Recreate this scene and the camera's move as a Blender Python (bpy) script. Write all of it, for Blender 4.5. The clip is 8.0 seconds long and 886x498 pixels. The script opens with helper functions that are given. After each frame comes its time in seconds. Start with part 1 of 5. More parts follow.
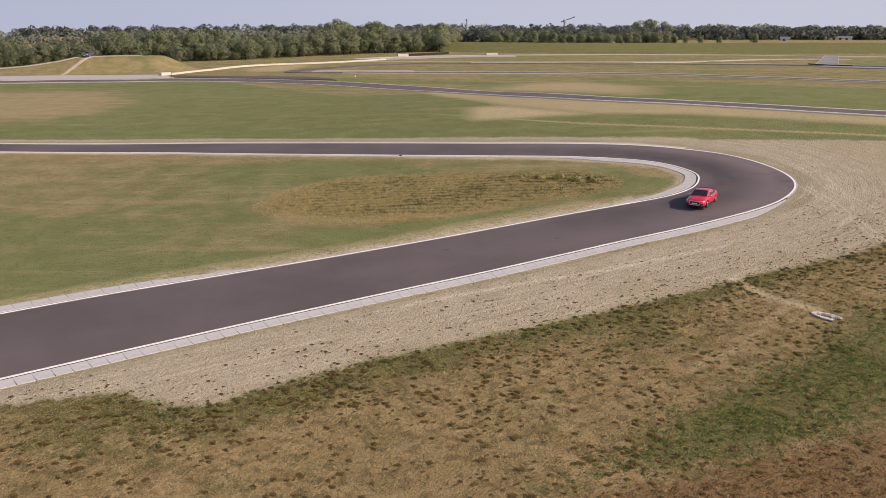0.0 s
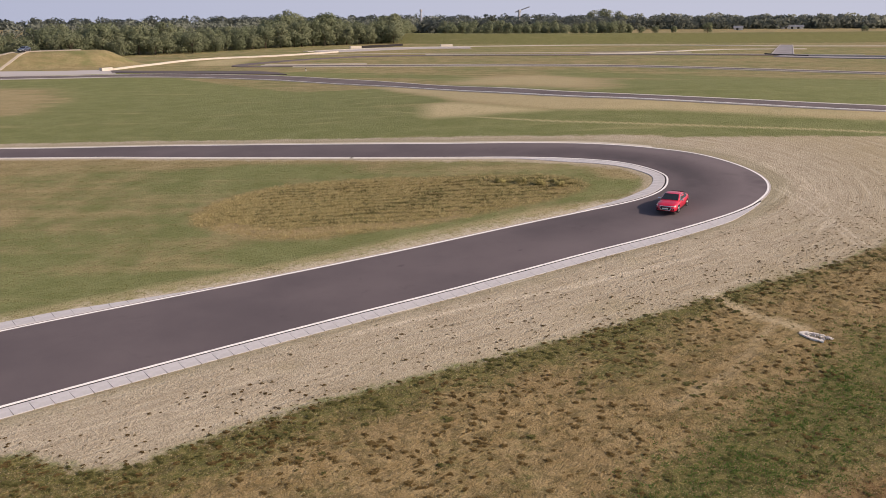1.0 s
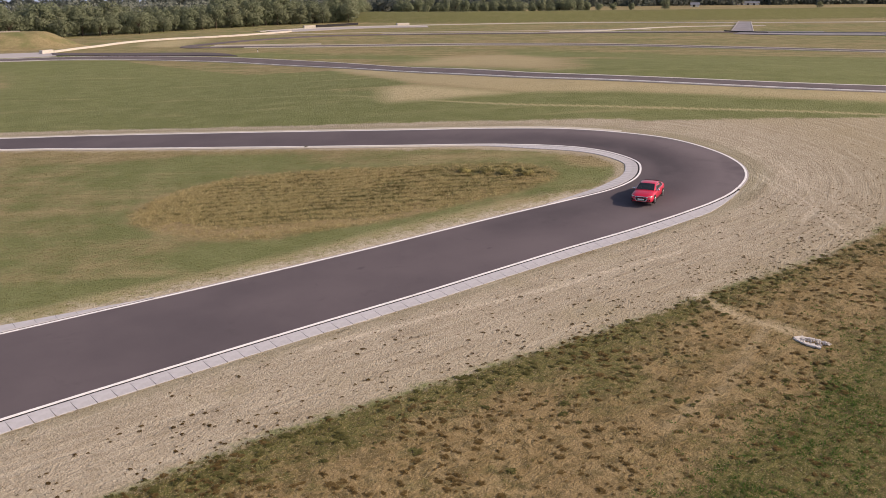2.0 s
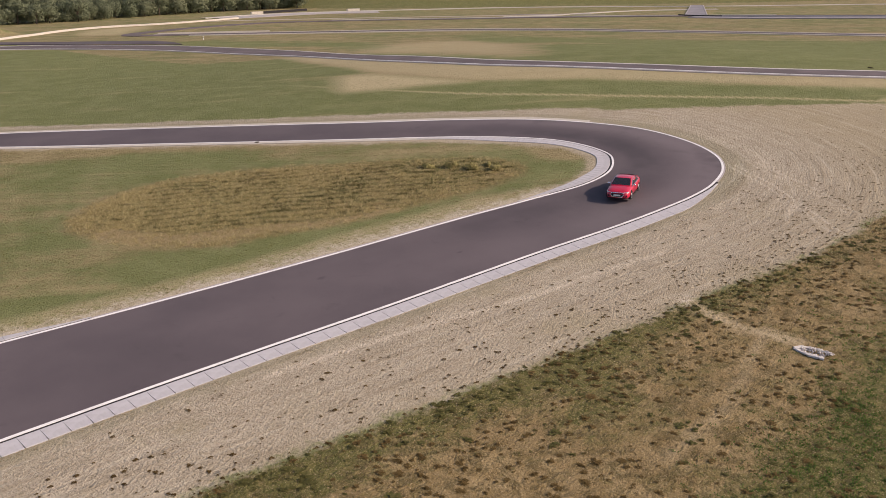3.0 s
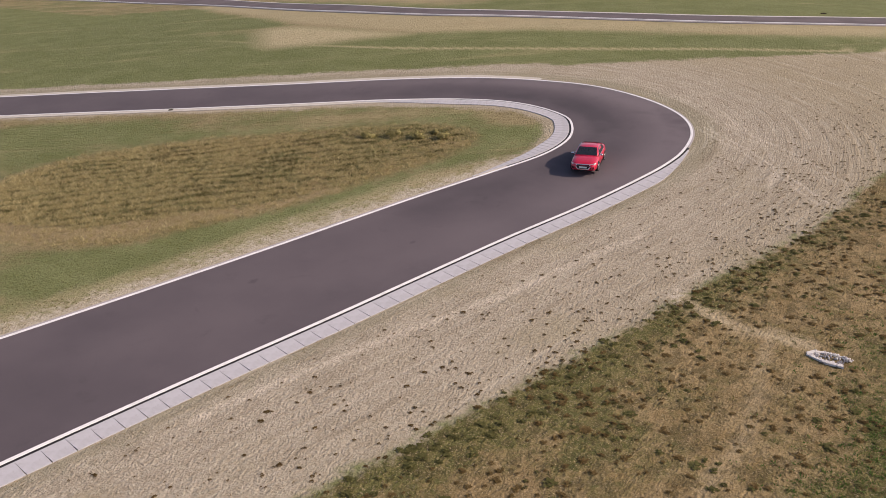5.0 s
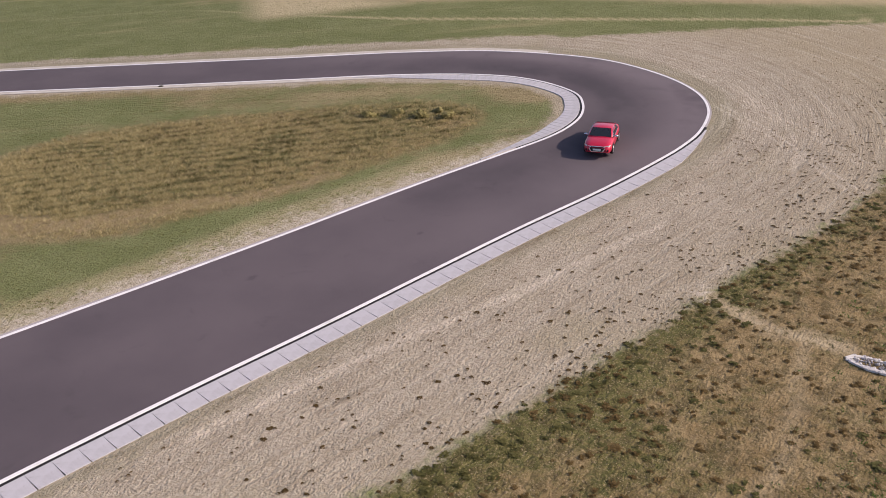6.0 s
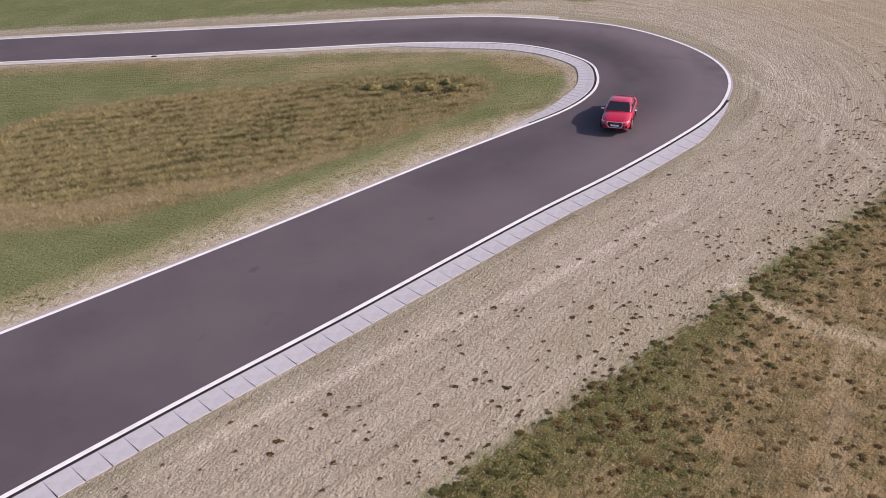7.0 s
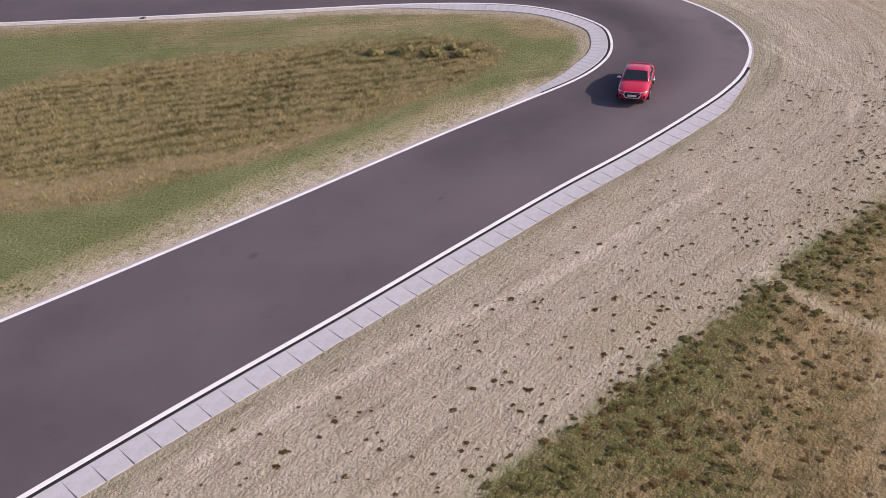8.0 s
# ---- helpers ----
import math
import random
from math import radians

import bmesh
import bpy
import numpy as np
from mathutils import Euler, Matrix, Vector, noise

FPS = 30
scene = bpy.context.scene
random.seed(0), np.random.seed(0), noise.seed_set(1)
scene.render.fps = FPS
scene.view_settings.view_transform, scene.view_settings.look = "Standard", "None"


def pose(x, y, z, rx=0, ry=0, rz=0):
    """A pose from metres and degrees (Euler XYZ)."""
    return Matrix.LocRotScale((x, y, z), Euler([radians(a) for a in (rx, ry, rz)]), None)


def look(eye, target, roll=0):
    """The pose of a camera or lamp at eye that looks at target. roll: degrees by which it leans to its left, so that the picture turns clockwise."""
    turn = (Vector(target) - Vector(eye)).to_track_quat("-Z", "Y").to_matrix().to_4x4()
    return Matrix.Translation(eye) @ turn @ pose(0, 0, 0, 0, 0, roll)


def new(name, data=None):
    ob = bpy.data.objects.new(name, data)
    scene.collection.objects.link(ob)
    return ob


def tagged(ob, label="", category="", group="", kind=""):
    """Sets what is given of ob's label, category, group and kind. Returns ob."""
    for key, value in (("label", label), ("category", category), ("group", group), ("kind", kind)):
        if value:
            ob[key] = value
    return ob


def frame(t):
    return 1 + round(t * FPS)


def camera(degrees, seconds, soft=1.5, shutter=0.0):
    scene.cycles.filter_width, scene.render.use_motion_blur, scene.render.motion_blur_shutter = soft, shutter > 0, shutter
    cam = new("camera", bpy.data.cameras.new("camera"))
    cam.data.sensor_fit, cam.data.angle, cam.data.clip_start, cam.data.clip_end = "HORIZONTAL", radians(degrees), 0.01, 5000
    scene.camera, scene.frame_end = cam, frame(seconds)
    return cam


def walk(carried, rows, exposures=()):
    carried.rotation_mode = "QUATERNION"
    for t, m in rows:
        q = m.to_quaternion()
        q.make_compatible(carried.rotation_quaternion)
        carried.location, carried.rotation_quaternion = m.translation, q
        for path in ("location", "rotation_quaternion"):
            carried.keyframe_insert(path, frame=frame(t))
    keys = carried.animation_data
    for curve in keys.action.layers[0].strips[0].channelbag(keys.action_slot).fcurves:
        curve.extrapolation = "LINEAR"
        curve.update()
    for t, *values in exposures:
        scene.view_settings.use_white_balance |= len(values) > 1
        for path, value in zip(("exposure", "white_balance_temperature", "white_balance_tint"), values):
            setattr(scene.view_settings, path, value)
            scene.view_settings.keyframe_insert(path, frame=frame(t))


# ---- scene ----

# ---------------------------------------------------------------- camera
cam = camera(53.02, 8.0, soft=0.5)
# seconds, eye (m), yaw, pitch, roll (degrees)
PATH = [
    (0, 0.085, 0.384, 16.136, -38.387, -14.984, -0.058),
    (0.5, 1.811, 2.362, 16.286, -39.690, -15.117, -0.270),
    (1, 3.582, 4.395, 16.347, -41.186, -15.592, -0.304),
    (1.5, 5.113, 6.192, 16.373, -42.503, -16.349, -0.375),
    (3, 8.847, 11.532, 16.202, -47.033, -17.887, -0.676),
    (3.5, 9.960, 13.144, 16.162, -48.695, -18.524, -0.625),
    (4, 11.220, 14.683, 16.067, -50.362, -19.419, -0.707),
    (4.5, 12.314, 15.925, 16.140, -51.346, -20.371, -0.722),
    (6, 15.073, 19.474, 16.533, -52.353, -23.773, -0.761),
    (6.5, 15.870, 20.487, 16.634, -52.406, -24.870, -0.766),
    (7, 16.752, 21.539, 16.758, -52.441, -26.452, -0.952),
    (7.5, 17.501, 22.580, 16.816, -52.646, -27.935, -0.822),
    (8, 18.321, 23.664, 16.841, -52.920, -29.449, -0.726),
]


def aim(x, y, z, yaw, pitch, roll):
    return pose(x, y, z, 0, 0, yaw) @ pose(0, 0, 0, 90 + pitch) @ pose(0, 0, 0, 0, 0, roll)


EXPO = 0.32
walk(cam, [(t, aim(*r)) for t, *r in PATH], [(0.0, EXPO, 7800, 18), (1.5, EXPO - 0.02, 7700, 20), (3.5, EXPO - 0.08, 7550, 21), (4.5, EXPO - 0.06, 7500, 21), (6.3, EXPO, 6900, 23), (8.0, EXPO, 6750, 25)])

# ---------------------------------------------------------------- light
SUN_AZ = Vector((0.55, -0.835, 0.0)).normalized()
SUN_EL = radians(30)
world = bpy.data.worlds.new("sky")
scene.world = world
world.use_nodes = True
wn = world.node_tree.nodes
sky = wn.new("ShaderNodeTexSky")
sky.sky_type = "NISHITA"
sky.sun_disc = False
sky.sun_elevation = SUN_EL
sky.sun_rotation = math.atan2(SUN_AZ.x, SUN_AZ.y)
sky.air_density, sky.dust_density, sky.ozone_density = 1.0, 1.5, 2.0
wn["Background"].inputs["Strength"].default_value = 0.13
world.node_tree.links.new(sky.outputs[0], wn["Background"].inputs["Color"])
sun_data = bpy.data.lights.new("sun", "SUN")
sun_data.energy, sun_data.angle, sun_data.color = 3.5, radians(0.6), (1.0, 0.93, 0.82)
sun = new("sun", sun_data)
sun_from = Vector((SUN_AZ.x * math.cos(SUN_EL), SUN_AZ.y * math.cos(SUN_EL), math.sin(SUN_EL)))
sun.matrix_world = look(sun_from * 100, (0, 0, 0))


# ---------------------------------------------------------------- materials
def material(name, rough=0.8, metal=0.0, spec=0.3):
    m = bpy.data.materials.new(name)
    m.use_nodes = True
    b = m.node_tree.nodes["Principled BSDF"]
    b.inputs["Roughness"].default_value = rough
    b.inputs["Metallic"].default_value = metal
    b.inputs["Specular IOR Level"].default_value = spec
    return m, m.node_tree, b


def node(tree, kind, **values):
    n = tree.nodes.new(kind)
    for key, value in values.items():
        n.inputs[key].default_value = value
    return n


def coords(tree):
    return tree.nodes.new("ShaderNodeTexCoord").outputs["Object"]


def noise_node(tree, scale, detail=3.0, rough=0.55, vector=None, distort=0.0):
    n = node(tree, "ShaderNodeTexNoise", Scale=scale, Detail=detail, Roughness=rough, Distortion=distort)
    tree.links.new(vector or coords(tree), n.inputs["Vector"])
    return n.outputs["Fac"]


def ramp(tree, fac, *stops):
    r = tree.nodes.new("ShaderNodeValToRGB")
    while len(r.color_ramp.elements) < len(stops):
        r.color_ramp.elements.new(0.5)
    for e, (p, c) in zip(r.color_ramp.elements, stops):
        e.position, e.color = p, (*c, 1) if len(c) == 3 else c
    tree.links.new(fac, r.inputs["Fac"])
    return r.outputs["Color"]


def mix(tree, fac, a, b, blend="MIX"):
    m = tree.nodes.new("ShaderNodeMix")
    m.data_type, m.blend_type = "RGBA", blend
    for value, sock in ((fac, m.inputs[0]), (a, m.inputs[6]), (b, m.inputs[7])):
        if isinstance(value, (int, float)):
            sock.default_value = value
        elif isinstance(value, tuple):
            sock.default_value = (*value, 1)
        else:
            tree.links.new(value, sock)
    return m.outputs[2]


def calc(tree, op, a, b=0.0, c=None, clamp=False):
    m = tree.nodes.new("ShaderNodeMath")
    m.operation, m.use_clamp = op, clamp
    for value, sock in zip((a, b, c), m.inputs):
        if value is None:
            continue
        if isinstance(value, (int, float)):
            sock.default_value = value
        else:
            tree.links.new(value, sock)
    return m.outputs[0]


def step(tree, value, low, high):
    m = tree.nodes.new("ShaderNodeMapRange")
    m.interpolation_type = "SMOOTHSTEP"
    tree.links.new(value, m.inputs["Value"])
    m.inputs["From Min"].default_value, m.inputs["From Max"].default_value = low, high
    return m.outputs["Result"]


def attr(tree, name):
    a = tree.nodes.new("ShaderNodeAttribute")
    a.attribute_name = name
    return a.outputs["Fac"]


def bump(tree, b, height, strength=0.4, distance=0.05):
    n = node(tree, "ShaderNodeBump", Strength=strength, Distance=distance)
    tree.links.new(height, n.inputs["Height"])
    tree.links.new(n.outputs["Normal"], b.inputs["Normal"])


def plain(name, color, rough=0.7, metal=0.0, vary=0.12, scale=3.0, spec=0.3, coat=0.0):
    m, t, b = material(name, rough, metal, spec)
    f = noise_node(t, scale)
    lo, hi = [tuple(min(1, c * k) for c in color) for k in (1 - vary, 1 + vary)]
    t.links.new(ramp(t, f, (0.3, lo), (0.7, hi)), b.inputs["Base Color"])
    b.inputs["Coat Weight"].default_value = coat
    b.inputs["Coat Roughness"].default_value = 0.05
    return m


def streaks(t, turn, long, wide, scale, detail=4):
    """Noise drawn out along one direction of the ground."""
    m = t.nodes.new("ShaderNodeMapping")
    m.vector_type = "TEXTURE"
    m.inputs["Rotation"].default_value = (0, 0, radians(turn))
    m.inputs["Scale"].default_value = (long, wide, 1.0)
    t.links.new(coords(t), m.inputs["Vector"])
    return noise_node(t, scale, detail, 0.6, m.outputs["Vector"])


def ground_material():
    m, t, b = material("field", 0.95, spec=0.15)
    big = noise_node(t, 0.045, 4, 0.6)
    mid = noise_node(t, 0.35, 5, 0.65)
    fine = noise_node(t, 2.6, 5, 0.7)
    swathe = streaks(t, -42, 14.0, 1.6, 0.6, 5)
    green = mix(t, step(t, mid, 0.32, 0.7), GREEN[0], GREEN[1])
    green = mix(t, calc(t, "MULTIPLY", step(t, fine, 0.45, 0.75), 0.55), green, GREEN[2])
    dry = mix(t, step(t, mid, 0.3, 0.7), DRY[0], DRY[1])
    dry = mix(t, calc(t, "MULTIPLY", step(t, fine, 0.42, 0.72), 0.6), dry, DRY[2])
    k = calc(t, "ADD", attr(t, "dry"), calc(t, "MULTIPLY", calc(t, "SUBTRACT", mid, 0.5), 0.6))
    k = calc(t, "ADD", k, calc(t, "MULTIPLY", calc(t, "SUBTRACT", big, 0.5), 0.6))
    k = calc(t, "ADD", k, calc(t, "MULTIPLY", calc(t, "SUBTRACT", noise_node(t, 0.13, 4, 0.6, distort=0.4), 0.5), 0.65))
    k = calc(t, "ADD", k, calc(t, "MULTIPLY", calc(t, "SUBTRACT", swathe, 0.5), 1.1))
    k = calc(t, "ADD", k, calc(t, "MULTIPLY", calc(t, "SUBTRACT", fine, 0.5), 0.6))
    grass = mix(t, step(t, k, 0.25, 0.8), green, dry)
    grass = mix(t, calc(t, "MULTIPLY", step(t, noise_node(t, 7.0, 3, 0.65), 0.5, 0.68), 0.45), grass, (0.100, 0.085, 0.034))
    grass = mix(t, calc(t, "MULTIPLY", attr(t, "pale"), step(t, fine, 0.22, 0.5)), grass, (0.47, 0.39, 0.235))
    grass = mix(t, calc(t, "MULTIPLY", step(t, swathe, 0.55, 0.72), 0.4), grass, (0.36, 0.30, 0.165))
    # rough ground: worn brown turf with dark clumps and bleached stalks
    coarse = mix(t, step(t, fine, 0.35, 0.65), ROUGH[0], ROUGH[1])
    worn = mix(t, step(t, noise_node(t, 0.9, 5, 0.7), 0.34, 0.66), ROUGH[2], ROUGH[3])
    worn = mix(t, calc(t, "MULTIPLY", step(t, noise_node(t, 0.17, 3, 0.5), 0.5, 0.65), 0.5), worn, (0.245, 0.172, 0.085))
    k2 = calc(t, "ADD", attr(t, "dry"), calc(t, "MULTIPLY", calc(t, "SUBTRACT", noise_node(t, 0.4, 5, 0.65), 0.5), 1.5))
    k2 = calc(t, "ADD", k2, calc(t, "MULTIPLY", calc(t, "SUBTRACT", fine, 0.5), 1.0))
    coarse = mix(t, step(t, k2, 0.25, 0.85), coarse, worn)
    clump = step(t, noise_node(t, 1.7, 3, 0.55, distort=0.3), 0.49, 0.62)
    coarse = mix(t, calc(t, "MULTIPLY", clump, 0.6), coarse, (0.105, 0.082, 0.036))
    coarse = mix(t, calc(t, "MULTIPLY", step(t, noise_node(t, 9.0, 3, 0.6), 0.55, 0.68), 0.5), coarse, (0.090, 0.070, 0.034))
    coarse = mix(t, calc(t, "MULTIPLY", step(t, noise_node(t, 13.0, 3, 0.6, distort=0.4), 0.55, 0.68), 0.6), coarse, (0.40, 0.31, 0.19))
    coarse = mix(t, calc(t, "MULTIPLY", attr(t, "pale"), step(t, fine, 0.3, 0.55)), coarse, (0.46, 0.365, 0.23))
    coarse = mix(t, calc(t, "MULTIPLY", attr(t, "russet"), step(t, fine, 0.25, 0.6)), coarse, (0.188, 0.105, 0.050))
    grass = mix(t, attr(t, "rough"), grass, coarse)
    sep = t.nodes.new("ShaderNodeSeparateXYZ")
    t.links.new(coords(t), sep.inputs[0])

    def along(across, run, scale, detail=4):
        """Noise drawn out along the edge of the track, as harrowed ground is."""
        row = t.nodes.new("ShaderNodeCombineXYZ")
        for k, (value, much) in enumerate(((attr(t, "gap"), across), (sep.outputs["X"], run), (sep.outputs["Y"], run))):
            t.links.new(calc(t, "MULTIPLY", value, much), row.inputs[k])
        return noise_node(t, scale, detail, 0.65, row.outputs[0])

    harrow = along(1.7, 0.09, 1.6)
    clods = along(5.0, 3.2, 1.6, 3)
    sand = mix(t, step(t, noise_node(t, 0.6, 5, 0.65), 0.32, 0.7), SAND[0], SAND[1])
    sand = mix(t, calc(t, "MULTIPLY", step(t, noise_node(t, 4.5, 4, 0.7), 0.45, 0.68), 0.62), sand, SAND[2])
    sand = mix(t, calc(t, "MULTIPLY", step(t, clods, 0.50, 0.64), 0.65), sand, SAND[3])
    sand = mix(t, calc(t, "MULTIPLY", step(t, noise_node(t, 11.0, 3, 0.6, distort=0.5), 0.56, 0.68), 0.5), sand, SAND[2])
    sand = mix(t, calc(t, "MULTIPLY", step(t, noise_node(t, 0.22, 4, 0.6), 0.52, 0.72), 0.35), sand, (0.33, 0.285, 0.17))
    edge = calc(t, "SUBTRACT", 1.0, step(t, calc(t, "ADD", attr(t, "gap"), calc(t, "MULTIPLY", calc(t, "SUBTRACT", fine, 0.5), 2.5)), 1.3, 2.4))
    sand = mix(t, calc(t, "MULTIPLY", edge, 0.7), sand, (0.300, 0.268, 0.182))
    sand = mix(t, calc(t, "MULTIPLY", step(t, attr(t, "gap"), 4.0, 15.0), 0.6), sand, (0.37, 0.300, 0.185))
    sand = mix(t, calc(t, "MULTIPLY", step(t, harrow, 0.53, 0.68), 0.5), sand, SAND[2])
    sand = mix(t, calc(t, "MULTIPLY", step(t, harrow, 0.47, 0.32), 0.5), sand, SAND[3])
    sand = mix(t, calc(t, "MULTIPLY", attr(t, "pale"), step(t, fine, 0.35, 0.6)), sand, (0.62, 0.54, 0.43))
    s = calc(t, "ADD", attr(t, "sand"), calc(t, "MULTIPLY", calc(t, "SUBTRACT", noise_node(t, 0.5, 5, 0.65), 0.5), 2.0))
    s = calc(t, "ADD", s, calc(t, "MULTIPLY", calc(t, "SUBTRACT", fine, 0.5), 1.6))
    t.links.new(mix(t, step(t, s, -0.4, 0.5), grass, sand), b.inputs["Base Color"])
    lumps = calc(t, "ADD", calc(t, "MULTIPLY", noise_node(t, 6.0, 3, 0.6), 1.0), calc(t, "MULTIPLY", noise_node(t, 14.0, 3, 0.6), 0.8))
    lumps = calc(t, "ADD", calc(t, "MULTIPLY", lumps, 0.75), calc(t, "ADD", calc(t, "MULTIPLY", harrow, 0.8), calc(t, "MULTIPLY", clods, 0.6)))
    bump(t, b, lumps, 0.9, 0.13)
    return m


GREEN = ((0.162, 0.180, 0.070), (0.208, 0.222, 0.096), (0.124, 0.136, 0.050))
ROUGH = ((0.098, 0.098, 0.032), (0.168, 0.146, 0.054), (0.232, 0.160, 0.072), (0.335, 0.245, 0.126))
DRY = ((0.260, 0.206, 0.105), (0.345, 0.278, 0.152), (0.180, 0.138, 0.066))
SAND = ((0.390, 0.328, 0.242), (0.460, 0.394, 0.300), (0.280, 0.228, 0.158), (0.520, 0.452, 0.352))


def asphalt_material():
    m, t, b = material("asphalt", 0.88, spec=0.2)
    c = mix(t, step(t, noise_node(t, 0.12, 4, 0.6), 0.3, 0.7), (0.0895, 0.0740, 0.0835), (0.124, 0.1015, 0.111))
    c = mix(t, calc(t, "MULTIPLY", step(t, noise_node(t, 40.0, 3, 0.7), 0.4, 0.75), 0.35), c, (0.15, 0.125, 0.125))
    stain = calc(t, "MULTIPLY", step(t, noise_node(t, 0.55, 5, 0.7, distort=0.6), 0.58, 0.78), 0.38)
    c = mix(t, stain, c, (0.06, 0.052, 0.056))
    sep = t.nodes.new("ShaderNodeSeparateXYZ")
    t.links.new(coords(t), sep.inputs[0])
    for x, y, long in ((45.11, 44.0, 0.22), (37.39, 47.12, 0.3)):
        dx, dy = calc(t, "SUBTRACT", sep.outputs["X"], x), calc(t, "MULTIPLY", calc(t, "SUBTRACT", sep.outputs["Y"], y), 1.6)
        r = calc(t, "SQRT", calc(t, "ADD", calc(t, "MULTIPLY", dx, dx), calc(t, "MULTIPLY", dy, dy)))
        r = calc(t, "ADD", r, calc(t, "MULTIPLY", calc(t, "SUBTRACT", noise_node(t, 5.0, 3), 0.5), 0.3))
        c = mix(t, calc(t, "MULTIPLY", calc(t, "SUBTRACT", 1.0, step(t, r, long * 0.3, long * 1.3)), 0.42), c, (0.05, 0.043, 0.05))
    lane = attr(t, "lane")
    rubber = calc(t, "MULTIPLY", step(t, lane, 0.06, 0.22), calc(t, "SUBTRACT", 1.0, step(t, lane, 0.32, 0.58)))
    rubber = calc(t, "MULTIPLY", rubber, attr(t, "worn"))
    rubber = calc(t, "MULTIPLY", rubber, step(t, noise_node(t, 0.3, 3), 0.2, 0.65))
    c = mix(t, calc(t, "MULTIPLY", rubber, 0.6), c, (0.052, 0.045, 0.052))
    scrubbed = calc(t, "MULTIPLY", step(t, lane, 0.5, 0.85), attr(t, "worn"))
    c = mix(t, calc(t, "MULTIPLY", scrubbed, calc(t, "MULTIPLY", step(t, noise_node(t, 0.25, 3), 0.2, 0.5), 0.8)), c, (0.178, 0.148, 0.158))
    t.links.new(c, b.inputs["Base Color"])
    bump(t, b, noise_node(t, 60.0, 2), 0.25, 0.01)
    return m


def paint_material():
    m, t, b = material("white_paint", 0.6, spec=0.4)
    c = mix(t, step(t, noise_node(t, 1.3, 5, 0.7), 0.45, 0.8), (0.80, 0.78, 0.78), (0.60, 0.57, 0.56))
    t.links.new(c, b.inputs["Base Color"])
    return m


def concrete_material(name, a=(0.48, 0.465, 0.49), c2=(0.40, 0.385, 0.40)):
    m, t, b = material(name, 0.85, spec=0.25)
    info = t.nodes.new("ShaderNodeObjectInfo")
    c = mix(t, step(t, noise_node(t, 1.8, 5, 0.65), 0.35, 0.75), a, c2)
    c = mix(t, calc(t, "MULTIPLY", info.outputs["Random"], 0.35), c, (0.52, 0.50, 0.52))
    c = mix(t, calc(t, "MULTIPLY", step(t, noise_node(t, 7.0, 4, 0.7), 0.55, 0.8), 0.4), c, (0.30, 0.27, 0.24))
    t.links.new(c, b.inputs["Base Color"])
    bump(t, b, noise_node(t, 25.0, 3), 0.25, 0.01)
    return m


def leafy_material(name, stops, rough=0.7, trans=0.25):
    m, t, b = material(name, rough, spec=0.15)
    g = t.nodes.new("ShaderNodeNewGeometry")
    info = t.nodes.new("ShaderNodeObjectInfo")
    f = calc(t, "ADD", calc(t, "MULTIPLY", g.outputs["Random Per Island"], 0.6), calc(t, "MULTIPLY", info.outputs["Random"], 0.4))
    c = ramp(t, f, *stops)
    t.links.new(c, b.inputs["Base Color"])
    tr = t.nodes.new("ShaderNodeBsdfTranslucent")
    t.links.new(c, tr.inputs["Color"])
    ms = node(t, "ShaderNodeMixShader", Fac=trans)
    t.links.new(b.outputs[0], ms.inputs[1])
    t.links.new(tr.outputs[0], ms.inputs[2])
    t.links.new(ms.outputs[0], t.nodes["Material Output"].inputs["Surface"])
    return m


FIELD = ground_material()
ASPHALT = asphalt_material()
PAINT = paint_material()
SLAB = concrete_material("kerb_concrete")
PALE = concrete_material("pale_concrete", (0.55, 0.50, 0.43), (0.45, 0.40, 0.34))
GREY = concrete_material("grey_concrete", (0.40, 0.36, 0.35), (0.33, 0.30, 0.29))
SEAL = plain("bitumen_joint", (0.022, 0.02, 0.022), 0.8, vary=0.3, scale=6)
# leaf greens lightened and greyed in the base colour, in place of haze
LEAF = leafy_material("foliage", ((0.0, (0.165, 0.195, 0.115)), (0.35, (0.205, 0.235, 0.145)), (0.7, (0.235, 0.258, 0.165)), (1.0, (0.27, 0.28, 0.18))), trans=0.5)
# far leaves paled and blued: the haze of distance is in their colour
LEAF_HAZED = leafy_material("hazed_foliage", ((0.0, (0.17, 0.195, 0.165)), (0.5, (0.205, 0.228, 0.195)), (1.0, (0.245, 0.26, 0.22))), trans=0.5)
WEED = leafy_material("green_weeds", ((0.0, (0.30, 0.27, 0.11)), (0.5, (0.42, 0.37, 0.17)), (1.0, (0.55, 0.48, 0.25))), trans=0.5)
BARK = plain("bark", (0.10, 0.075, 0.055), 0.9, vary=0.3, scale=2)
TUFT = leafy_material("weed_tuft", ((0.0, (0.105, 0.064, 0.022)), (0.5, (0.150, 0.094, 0.034)), (1.0, (0.210, 0.136, 0.054))), trans=0.3)
MOSS = leafy_material("dark_cushions", ((0.0, (0.074, 0.072, 0.021)), (0.5, (0.112, 0.106, 0.034)), (1.0, (0.165, 0.150, 0.056))), trans=0.3)
CLUMP = leafy_material("brown_clump", ((0.0, (0.120, 0.076, 0.026)), (0.5, (0.170, 0.112, 0.042)), (1.0, (0.235, 0.165, 0.070))), trans=0.3)
SPRIG = leafy_material("fresh_grass", ((0.0, (0.062, 0.125, 0.025)), (0.5, (0.102, 0.178, 0.042)), (1.0, (0.170, 0.235, 0.070))), trans=0.4)
